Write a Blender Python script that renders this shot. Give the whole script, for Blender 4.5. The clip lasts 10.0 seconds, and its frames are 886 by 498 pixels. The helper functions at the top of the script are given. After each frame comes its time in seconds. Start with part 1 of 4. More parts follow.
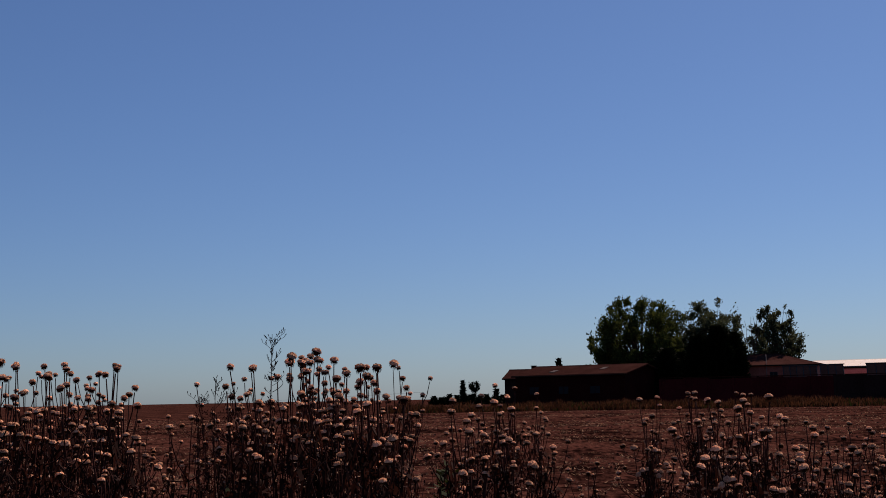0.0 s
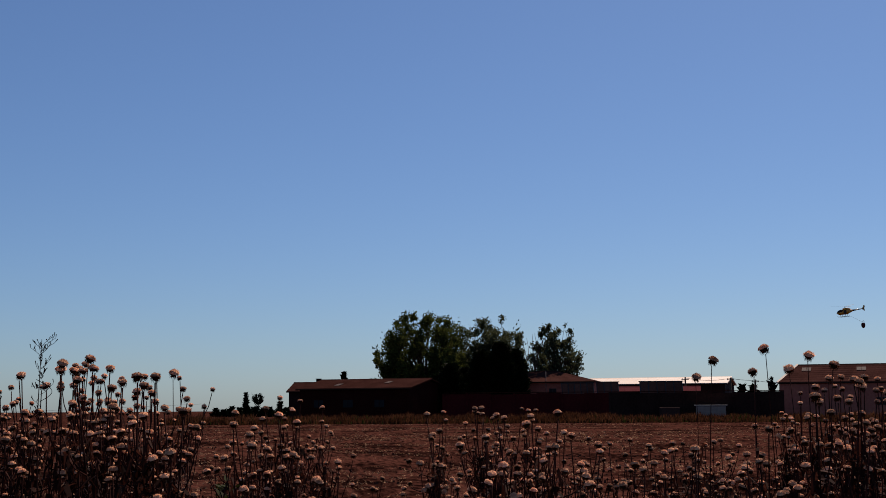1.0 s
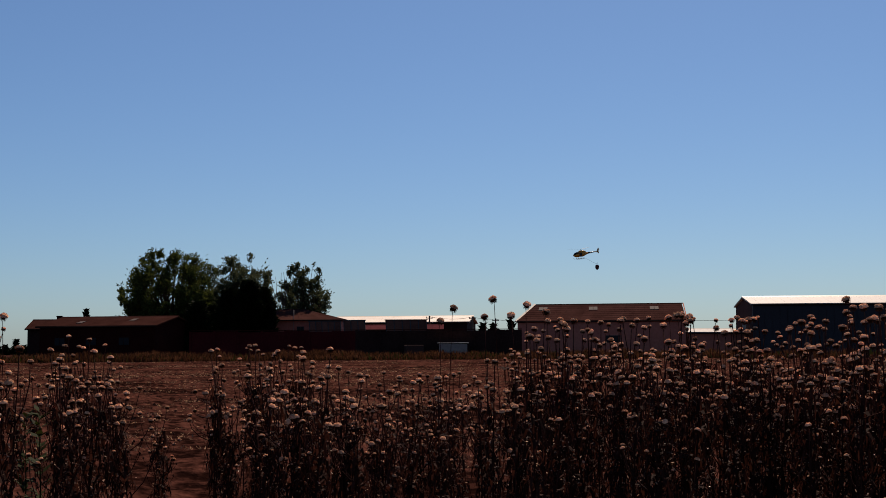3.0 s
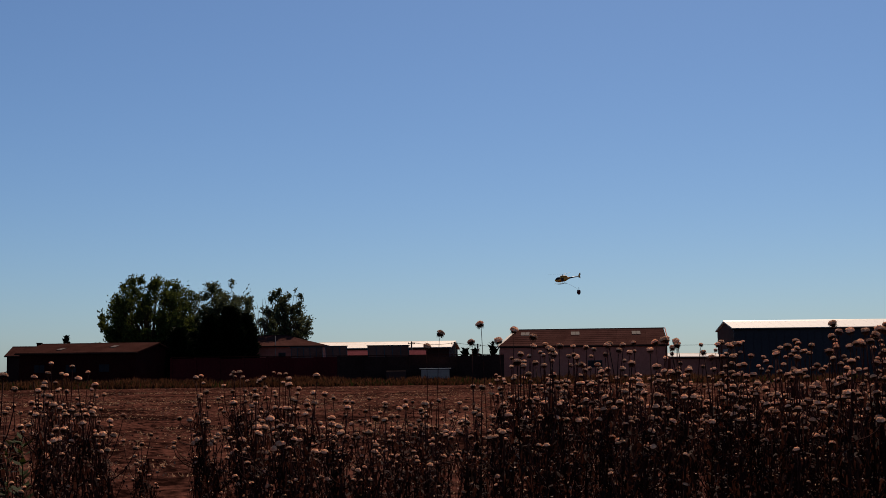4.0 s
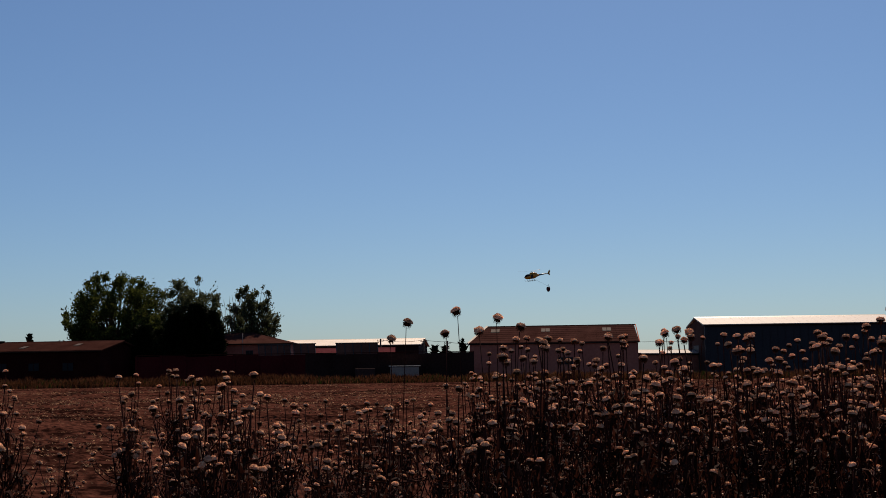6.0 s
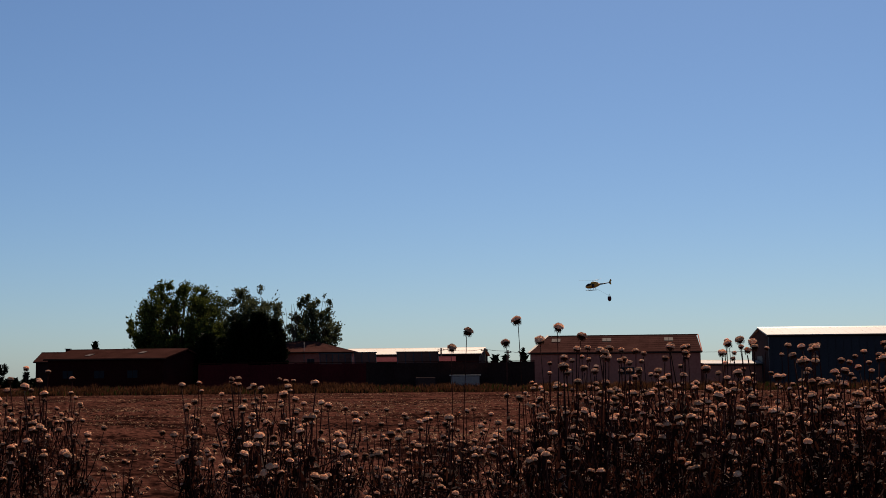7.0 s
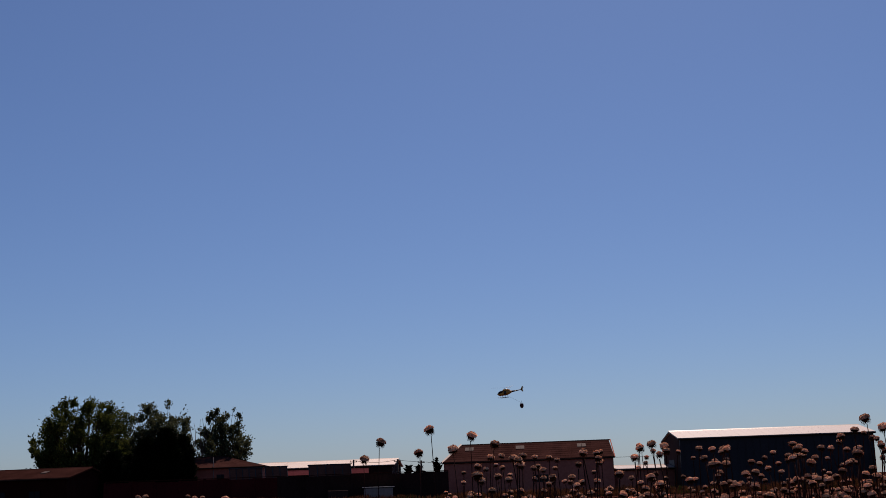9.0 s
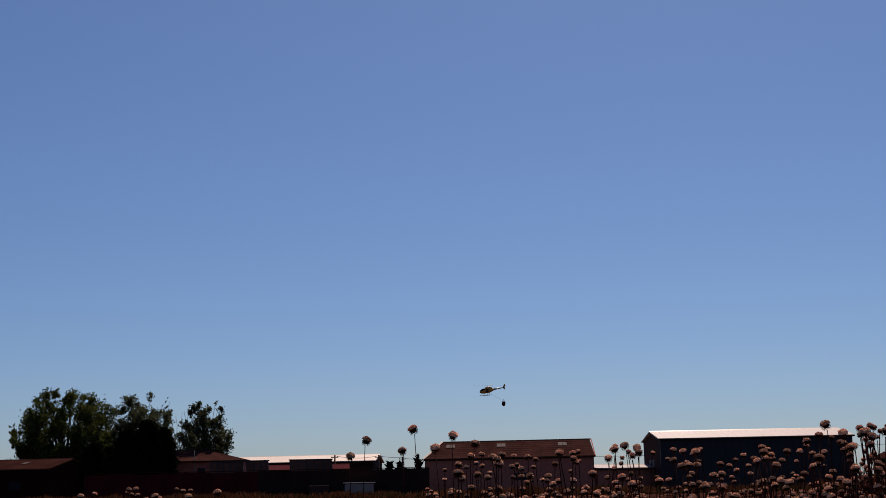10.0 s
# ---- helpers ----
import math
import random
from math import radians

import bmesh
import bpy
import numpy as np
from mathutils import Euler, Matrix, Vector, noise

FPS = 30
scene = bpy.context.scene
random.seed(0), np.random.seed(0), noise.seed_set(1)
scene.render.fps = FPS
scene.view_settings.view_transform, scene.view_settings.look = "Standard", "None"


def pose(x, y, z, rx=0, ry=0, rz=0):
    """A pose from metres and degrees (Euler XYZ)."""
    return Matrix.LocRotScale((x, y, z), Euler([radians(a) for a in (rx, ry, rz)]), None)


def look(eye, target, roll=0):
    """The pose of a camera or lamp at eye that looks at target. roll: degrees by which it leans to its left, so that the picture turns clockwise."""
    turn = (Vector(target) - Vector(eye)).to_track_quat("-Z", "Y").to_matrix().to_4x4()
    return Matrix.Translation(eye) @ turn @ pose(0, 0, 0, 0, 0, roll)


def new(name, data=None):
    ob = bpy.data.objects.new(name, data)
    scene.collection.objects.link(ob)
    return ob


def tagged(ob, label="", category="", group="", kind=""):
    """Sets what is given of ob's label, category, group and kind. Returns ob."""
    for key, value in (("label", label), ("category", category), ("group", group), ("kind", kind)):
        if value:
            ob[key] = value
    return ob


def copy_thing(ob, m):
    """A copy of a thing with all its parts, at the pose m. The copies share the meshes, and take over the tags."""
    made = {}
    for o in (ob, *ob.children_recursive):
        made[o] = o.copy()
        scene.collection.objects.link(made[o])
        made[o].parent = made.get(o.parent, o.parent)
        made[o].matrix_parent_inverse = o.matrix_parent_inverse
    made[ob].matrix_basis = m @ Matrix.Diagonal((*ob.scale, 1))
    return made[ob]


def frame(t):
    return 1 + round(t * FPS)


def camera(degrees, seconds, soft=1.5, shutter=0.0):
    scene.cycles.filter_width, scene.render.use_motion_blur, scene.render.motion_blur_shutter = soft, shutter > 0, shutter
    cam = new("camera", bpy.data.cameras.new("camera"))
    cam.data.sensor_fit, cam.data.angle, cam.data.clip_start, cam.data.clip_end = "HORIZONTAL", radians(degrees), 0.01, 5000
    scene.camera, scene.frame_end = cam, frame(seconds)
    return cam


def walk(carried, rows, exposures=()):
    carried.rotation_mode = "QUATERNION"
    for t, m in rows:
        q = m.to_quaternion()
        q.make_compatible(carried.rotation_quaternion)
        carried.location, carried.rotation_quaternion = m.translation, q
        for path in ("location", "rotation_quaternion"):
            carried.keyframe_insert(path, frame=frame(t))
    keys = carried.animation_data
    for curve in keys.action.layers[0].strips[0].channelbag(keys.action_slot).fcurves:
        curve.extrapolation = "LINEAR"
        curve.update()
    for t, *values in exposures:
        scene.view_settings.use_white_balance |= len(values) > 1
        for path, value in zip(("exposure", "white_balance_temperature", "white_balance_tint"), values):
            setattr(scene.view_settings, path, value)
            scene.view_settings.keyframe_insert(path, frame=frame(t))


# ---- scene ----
cam = camera(38.4, 10.0, soft=0.65)
# seconds, eye x y z, heading to the left of +y, look up, lean
ROWS = [
    (0, 0.141, -0.289, 1.650, 0.00, 6.71, -1.04),
    (0.5, 0.140, -0.063, 1.650, -2.07, 7.25, -1.26),
    (0.9, 0.140, -0.063, 1.650, -5.40, 6.56, -1.26),
    (1, 0.140, -0.063, 1.650, -9.56, 7.19, -0.34),
    (1.5, 0.140, -0.063, 1.650, -15.93, 7.32, -0.92),
    (1.7, 0.140, -0.063, 1.650, -18.85, 7.85, -0.95),
    (2, -0.434, -1.531, 1.650, -21.05, 6.08, -1.18),
    (2.2, -0.477, -1.601, 1.650, -21.55, 4.95, -1.05),
    (3.3, -0.426, -1.558, 1.650, -20.75, 4.35, -0.26),
    (3.5, -0.451, -1.547, 1.650, -21.87, 5.32, -0.46),
    (4, -0.462, -1.552, 1.650, -21.73, 5.48, -0.61),
    (4.5, -0.209, -0.855, 1.650, -23.65, 5.37, -0.84),
    (5, 0.140, -0.063, 1.650, -24.11, 4.76, -0.44),
    (6.3, 0.140, -0.063, 1.650, -22.58, 5.52, -0.48),
    (6.5, 0.140, -0.063, 1.650, -22.24, 5.10, 0.23),
    (7, 0.140, -0.063, 1.650, -20.38, 5.79, -0.50),
    (7.5, 0.140, -0.063, 1.650, -21.64, 8.25, -1.04),
    (8, 0.140, -0.063, 1.650, -23.36, 9.44, -0.27),
    (8.5, 0.140, -0.063, 1.650, -23.15, 10.60, -0.40),
    (9, 0.140, -0.063, 1.650, -24.56, 10.61, -2.07),
    (9.5, 0.140, -0.063, 1.650, -26.52, 10.88, -1.27),
    (10, -0.013, -0.384, 1.650, -25.26, 10.45, -1.23),
]
EXPOSURES = [(0.0, -0.27, 6250, 21), (1.0, -0.12, 6450, 17), (2.0, 0.05, 6600, 13), (3.5, -0.14, 6550, 13), (4.5, -0.15, 6600, 12), (5.0, -0.26, 6550, 12), (6.5, -0.05, 6800, 12),
             (7.5, 0.02, 6800, 13), (8.0, -0.1, 6700, 15), (8.5, -0.29, 6500, 19), (9.0, -0.44, 6350, 24), (9.5, -0.46, 6380, 23), (10.0, -0.33, 6450, 21)]
walk(cam, [(t, pose(x, y, z, 90 + up, 0, yaw) @ pose(0, 0, 0, 0, 0, lean)) for t, x, y, z, yaw, up, lean in ROWS], EXPOSURES)

# ---- sky and sun ----
SUN_AZ, SUN_EL = 36.0, 50.0   # degrees clockwise from +y, and above the horizon
world = bpy.data.worlds.new("sky")
scene.world = world
world.use_nodes = True
wn = world.node_tree.nodes
sky = wn.new("ShaderNodeTexSky")
sky.sky_type = "NISHITA"
sky.sun_disc = False
sky.sun_elevation, sky.sun_rotation = radians(SUN_EL), radians(SUN_AZ)
sky.altitude, sky.air_density, sky.dust_density, sky.ozone_density = 700, 1.0, 0.9, 4.2
wn["Background"].inputs["Strength"].default_value = 0.088
tint = wn.new("ShaderNodeMixRGB")     # a deep blue summer sky
tint.blend_type, tint.inputs[0].default_value, tint.inputs[2].default_value = "MULTIPLY", 1.0, (0.622, 0.765, 0.9, 1)
even = wn.new("ShaderNodeMixRGB")
even.inputs[0].default_value, even.inputs[2].default_value = 0.03, (1.9, 3.1, 5.2, 1)
world.node_tree.links.new(sky.outputs[0], tint.inputs[1])
world.node_tree.links.new(tint.outputs[0], even.inputs[1])
world.node_tree.links.new(even.outputs[0], wn["Background"].inputs["Color"])

sun = new("sun", bpy.data.lights.new("sun", "SUN"))
sun.data.energy, sun.data.angle, sun.data.color = 6.2, radians(0.55), (1.0, 0.84, 0.66)
sa, se = radians(SUN_AZ), radians(SUN_EL)
sun.matrix_world = look((0, 0, 60), (-60 * math.sin(sa) * math.cos(se), -60 * math.cos(sa) * math.cos(se), 60 - 60 * math.sin(se)))


# ---- materials ----
def mat(name, low, high, rough=0.85, scale=3.0, fine=30.0, bump=0.3, dist=0.02, metal=0.0, vary=0.0, spec=0.3, coord="Object", stretch=None, edge=0.14):
    """A surface with stains at one scale and grain at another; vary: brightness change from piece to piece."""
    m = bpy.data.materials.new(name)
    m.use_nodes = True
    nt = m.node_tree
    n, l = nt.nodes, nt.links
    b = n["Principled BSDF"]
    tc = n.new("ShaderNodeTexCoord")
    n1, n2 = n.new("ShaderNodeTexNoise"), n.new("ShaderNodeTexNoise")
    n1.inputs["Scale"].default_value, n1.inputs["Detail"].default_value = scale, 5
    n2.inputs["Scale"].default_value, n2.inputs["Detail"].default_value = fine, 3
    src = tc.outputs[coord]
    if stretch:
        mp = n.new("ShaderNodeMapping")
        mp.inputs["Scale"].default_value = stretch
        l.new(src, mp.inputs["Vector"])
        src = mp.outputs[0]
    for q in (n1, n2):
        l.new(src, q.inputs["Vector"])
    mx = n.new("ShaderNodeMath")
    mx.operation = "MULTIPLY_ADD"
    l.new(n2.outputs["Fac"], mx.inputs[0])
    mx.inputs[1].default_value = 0.5
    half = n.new("ShaderNodeMath")
    half.operation = "MULTIPLY"
    half.inputs[1].default_value = 0.5
    l.new(n1.outputs["Fac"], half.inputs[0])
    l.new(half.outputs[0], mx.inputs[2])
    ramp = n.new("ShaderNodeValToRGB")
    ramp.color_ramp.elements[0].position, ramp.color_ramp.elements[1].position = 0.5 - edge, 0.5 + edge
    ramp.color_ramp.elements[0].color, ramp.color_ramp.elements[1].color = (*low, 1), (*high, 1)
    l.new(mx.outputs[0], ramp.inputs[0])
    col = ramp.outputs[0]
    if vary:
        oi = n.new("ShaderNodeObjectInfo")
        mr = n.new("ShaderNodeMapRange")
        mr.inputs["To Min"].default_value, mr.inputs["To Max"].default_value = 1 - vary, 1 + vary
        l.new(oi.outputs["Random"], mr.inputs["Value"])
        hs = n.new("ShaderNodeHueSaturation")
        l.new(mr.outputs[0], hs.inputs["Value"])
        l.new(col, hs.inputs["Color"])
        col = hs.outputs[0]
    l.new(col, b.inputs["Base Color"])
    b.inputs["Roughness"].default_value, b.inputs["Metallic"].default_value = rough, metal
    b.inputs["Specular IOR Level"].default_value = spec if metal or rough < 0.7 else min(spec, 0.04)
    if bump:
        bp = n.new("ShaderNodeBump")
        bp.inputs["Strength"].default_value, bp.inputs["Distance"].default_value = bump, dist
        l.new(mx.outputs[0], bp.inputs["Height"])
        l.new(bp.outputs[0], b.inputs["Normal"])
    return m


def leafy(name, low, high, through_share=0.35, rough=0.85, scale=0.6, vary=0.0):
    """Leaves and dry husks: light comes through in part; brightness differs from leaf to leaf."""
    m = mat(name, low, high, rough, scale, 6.0, 0, vary=vary)
    n, l = m.node_tree.nodes, m.node_tree.links
    b = n["Principled BSDF"]
    src = b.inputs["Base Color"].links[0].from_socket
    geo = n.new("ShaderNodeNewGeometry")
    mr = n.new("ShaderNodeMapRange")
    mr.inputs["To Min"].default_value, mr.inputs["To Max"].default_value = 0.65, 1.35
    l.new(geo.outputs["Random Per Island"], mr.inputs["Value"])
    hs = n.new("ShaderNodeHueSaturation")
    l.new(mr.outputs[0], hs.inputs["Value"])
    l.new(src, hs.inputs["Color"])
    l.new(hs.outputs[0], b.inputs["Base Color"])
    tr = n.new("ShaderNodeBsdfTranslucent")
    l.new(hs.outputs[0], tr.inputs["Color"])
    ms = n.new("ShaderNodeMixShader")
    ms.inputs[0].default_value = through_share
    l.new(b.outputs[0], ms.inputs[1])
    l.new(tr.outputs[0], ms.inputs[2])
    l.new(ms.outputs[0], n["Material Output"].inputs["Surface"])
    return m


def glass(name, tint):
    m = mat(name, tint, tint, 0.3, 2, 20, 0, spec=0.05)
    return m


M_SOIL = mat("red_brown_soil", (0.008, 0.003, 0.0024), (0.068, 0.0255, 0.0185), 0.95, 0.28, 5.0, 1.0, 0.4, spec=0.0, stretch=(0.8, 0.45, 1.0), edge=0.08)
M_CLOD = mat("dry_clod", (0.03, 0.0105, 0.007), (0.085, 0.033, 0.022), 0.95, 4, 30, 0.5, spec=0.1)
M_STRAW = leafy("pale_straw", (0.1, 0.05, 0.03), (0.36, 0.21, 0.13), 0.5, 0.8, 3)
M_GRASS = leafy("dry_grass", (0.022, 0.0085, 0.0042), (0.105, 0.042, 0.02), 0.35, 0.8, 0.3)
M_GREEN = leafy("green_weed", (0.012, 0.017, 0.004), (0.032, 0.036, 0.008), 0.3, 0.7, 1)
M_HUSK = leafy("pale_thistle_fluff", (0.46, 0.2, 0.105), (0.8, 0.455, 0.27), 0.1, 0.9, 30, 0.38)
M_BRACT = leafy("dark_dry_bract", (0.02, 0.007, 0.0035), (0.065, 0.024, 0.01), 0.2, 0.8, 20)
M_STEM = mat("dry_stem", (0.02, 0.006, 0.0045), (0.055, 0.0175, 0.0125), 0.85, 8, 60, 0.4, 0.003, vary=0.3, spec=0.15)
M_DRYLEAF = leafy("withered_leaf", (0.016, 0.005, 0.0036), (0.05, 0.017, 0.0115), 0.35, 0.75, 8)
# pale colour for flakes that imitate sun glints low in the thistles
M_GLINT = leafy("pale_leaf_glint", (0.24, 0.12, 0.075), (0.62, 0.4, 0.28), 0.4, 0.45, 20)
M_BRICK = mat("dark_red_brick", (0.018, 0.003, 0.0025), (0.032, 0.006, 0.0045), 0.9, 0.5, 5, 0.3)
M_MAROON = mat("maroon_paint", (0.046, 0.005, 0.006), (0.074, 0.0085, 0.0095), 0.85, 0.4, 4, 0.2)
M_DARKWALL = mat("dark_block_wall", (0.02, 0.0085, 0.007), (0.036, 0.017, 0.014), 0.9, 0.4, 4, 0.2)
M_PINK = mat("pinkish_render", (0.3, 0.098, 0.068), (0.41, 0.145, 0.1), 0.9, 0.25, 3, 0.2)
M_TILE = mat("brown_roof_tile", (0.032, 0.0135, 0.0112), (0.056, 0.0252, 0.0212), 0.95, 0.5, 6, 0.5, 0.05, vary=0.12, spec=0.0)
M_TILE2 = mat("weathered_fibre_roof", (0.022, 0.0088, 0.0072), (0.041, 0.0172, 0.0142), 0.95, 0.4, 5, 0.4, 0.05, vary=0.1, spec=0.0)
M_WHITE = mat("white_painted_metal", (0.52, 0.42, 0.33), (0.66, 0.55, 0.45), 0.5, 0.3, 4, 0.05)
M_SHEET = mat("pale_metal_sheet", (0.19, 0.142, 0.12), (0.26, 0.198, 0.168), 0.45, 0.2, 3, 0.05, vary=0.015)
M_NAVY = mat("dark_blue_cladding", (0.008, 0.007, 0.0105), (0.016, 0.0145, 0.02), 0.6, 0.3, 4, 0.1, vary=0.08)
M_BLOCK = mat("brown_gable_block", (0.04, 0.02, 0.017), (0.065, 0.034, 0.028), 0.9, 0.4, 5, 0.2)
M_ROSE = mat("rose_roof_sheet", (0.07, 0.02, 0.023), (0.105, 0.032, 0.036), 0.9, 0.4, 4, 0.1, spec=0.0)
M_PANEL = mat("dusty_translucent_panel", (0.085, 0.034, 0.023), (0.13, 0.054, 0.037), 0.9, 0.5, 5, 0.05, vary=0.2, spec=0.0)
M_GUTTER = mat("dull_dark_gutter", (0.012, 0.008, 0.007), (0.025, 0.016, 0.014), 0.95, 2, 20, 0.1, spec=0.0)
M_FRAME = mat("dark_steel", (0.02, 0.018, 0.017), (0.04, 0.035, 0.032), 0.6, 2, 20, 0.1)
M_GLASS = glass("dark_window_glass", (0.012, 0.013, 0.016))
M_SKYLIGHT = mat("skylight_sheet", (0.045, 0.031, 0.028), (0.08, 0.058, 0.053), 0.75, 2, 10, 0.05, spec=0.1)
M_BARK = mat("bark", (0.03, 0.02, 0.013), (0.08, 0.055, 0.035), 0.95, 2, 12, 0.8, 0.05)
M_LEAF = leafy("broad_leaf", (0.014, 0.02, 0.005), (0.1, 0.115, 0.026), 0.36, 0.85, 0.25)
M_LEAF2 = leafy("grey_green_leaf", (0.026, 0.031, 0.015), (0.105, 0.115, 0.055), 0.36, 0.85, 0.25)
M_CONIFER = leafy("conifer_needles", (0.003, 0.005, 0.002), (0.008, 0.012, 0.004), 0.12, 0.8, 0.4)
M_YELLOW = mat("yellow_paint", (0.55, 0.22, 0.012), (0.62, 0.27, 0.02), 0.35, 0.5, 5, 0.02, spec=0.5)
M_HDARK = mat("black_paint", (0.012, 0.01, 0.012), (0.022, 0.018, 0.02), 0.4, 1, 8, 0.02, spec=0.4)
M_REDBAG = mat("dark_red_canvas", (0.05, 0.012, 0.014), (0.09, 0.022, 0.022), 0.8, 2, 12, 0.3)
M_WOOD = mat("weathered_pole_wood", (0.06, 0.04, 0.028), (0.12, 0.085, 0.06), 0.9, 3, 25, 0.4)


# ---- mesh helpers ----
def mesh_of(name, bm, material, smooth=False):
    me = bpy.data.meshes.new(name)
    bm.to_mesh(me)
    bm.free()
    me.materials.append(material)
    if smooth:
        me.polygons.foreach_set("use_smooth", [True] * len(me.polygons))
    return me


def raw(name, verts, faces, material, smooth=False):
    me = bpy.data.meshes.new(name)
    me.from_pydata([tuple(v) for v in verts], [], faces)
    me.update()
    me.materials.append(material)
    if smooth:
        me.polygons.foreach_set("use_smooth", [True] * len(me.polygons))
    return me


def part(name, me, parent=None, label="", m=None):
    ob = new(name, me)
    if parent is not None:
        ob.parent = parent
    if m is not None:
        ob.matrix_basis = m
    if label:
        ob["label"] = label
    return ob


def empty(name, m, label, category, group="", kind=""):
    ob = new(name)
    ob.matrix_basis = m
    return tagged(ob, label, category, group, kind)


def box_bm(bm, lo, hi, m=None, bevel=0.0):
    vs = [bm.verts.new((x, y, z)) for x in (lo[0], hi[0]) for y in (lo[1], hi[1]) for z in (lo[2], hi[2])]
    fs = [(0, 1, 3, 2), (4, 6, 7, 5), (0, 4, 5, 1), (2, 3, 7, 6), (0, 2, 6, 4), (1, 5, 7, 3)]
    made = [bm.faces.new([vs[i] for i in f]) for f in fs]
    if bevel:
        edges = list({e for f in made for e in f.edges})
        bmesh.ops.bevel(bm, geom=edges, offset=bevel, segments=1, affect="EDGES")
        return
    if m is not None:
        for v in vs:
            v.co = m @ v.co


def box(name, lo, hi, material, bevel=0.0):
    bm = bmesh.new()
    box_bm(bm, lo, hi, None, bevel)
    return mesh_of(name, bm, material)


def prism(name, outline, lo, hi, material, axis="x"):
    """A slab of the outline (pairs in the two other axes), from lo to hi along the axis."""
    def put(a, p):
        return (a, p[0], p[1]) if axis == "x" else (p[0], a, p[1]) if axis == "y" else (p[0], p[1], a)
    n = len(outline)
    vs = [put(lo, p) for p in outline] + [put(hi, p) for p in outline]
    fs = [tuple(range(n)), tuple(range(2 * n - 1, n - 1, -1))] + [(i, i + n, (i + 1) % n + n, (i + 1) % n) for i in range(n)]
    me = raw(name, vs, fs, material)
    bm = bmesh.new()
    bm.from_mesh(me)
    bmesh.ops.recalc_face_normals(bm, faces=bm.faces)
    bm.to_mesh(me)
    bm.free()
    return me


def tube(verts, faces, path, radii, sides=6, cap=True):
    """Adds a round bar along a path to lists of verts and faces."""
    base = len(verts)
    path = [Vector(p) for p in path]
    for i, p in enumerate(path):
        d = (path[min(i + 1, len(path) - 1)] - path[max(i - 1, 0)]).normalized()
        a = d.cross(Vector((0.31, 0.95, 0.07))).normalized()
        b = d.cross(a)
        for k in range(sides):
            w = 2 * math.pi * k / sides
            verts.append(p + (a * math.cos(w) + b * math.sin(w)) * radii[i])
    for i in range(len(path) - 1):
        for k in range(sides):
            k2 = (k + 1) % sides
            faces.append((base + i * sides + k, base + i * sides + k2, base + (i + 1) * sides + k2, base + (i + 1) * sides + k))
    if cap:
        faces.append(tuple(base + k for k in reversed(range(sides))))
        faces.append(tuple(base + (len(path) - 1) * sides + k for k in range(sides)))


def at(az, r, z=0.0):
    """The place at a bearing (degrees clockwise from +y) and a distance from the first eye."""
    return Vector((r * math.sin(radians(az)), r * math.cos(radians(az)), z))


def near(az, r, z=0.0):
    """The same, from the eye's usual place, for what stands close to it."""
    return at(az, r, z) + Vector((0.14, -0.063, 0))


def facing(left, right):
    """The pose whose x runs from left to right along a front and whose y runs away behind it; and the front's length."""
    d = right - left
    return pose(left.x, left.y, 0, 0, 0, math.degrees(math.atan2(d.y, d.x))), Vector((d.x, d.y)).length


# ---- ground: one sheet to the horizon, with low furrows near by ----
def make_ground():
    xs = [-4000, -1500, -600, -250, -120] + list(np.linspace(-70, -30, 40)) + list(np.linspace(-29.6, 70, 270)) + list(np.linspace(71, 130, 50)) + [180, 300, 700, 1800, 4000]
    ys = [-1500, -300, -80, -20] + list(np.linspace(0, 12, 10)) + list(np.linspace(12.4, 60, 140)) + list(np.linspace(60.6, 150, 120)) + [170, 200, 260, 400, 800, 1600, 4000]
    verts, faces = [], []
    for y in ys:
        for x in xs:
            rough = 1.0 if 2 < y < 150 and -70 < x < 130 else 0.0
            z = rough * (0.05 * noise.noise(Vector((x * 0.35, y * 0.35, 0))) + 0.03 * noise.noise(Vector((x * 0.12, y * 0.05, 3))) - 0.05)
            z += rough * (0.1 * noise.noise(Vector((x * 0.7, y * 1.3, 5))) + 0.06 * noise.noise(Vector((x * 2.1, y * 2.9, 9))))
            verts.append((x, y, z))
    w = len(xs)
    for j in range(len(ys) - 1):
        for i in range(w - 1):
            faces.append((j * w + i, j * w + i + 1, (j + 1) * w + i + 1, (j + 1) * w + i))
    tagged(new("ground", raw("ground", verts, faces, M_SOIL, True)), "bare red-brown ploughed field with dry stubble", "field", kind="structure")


make_ground()


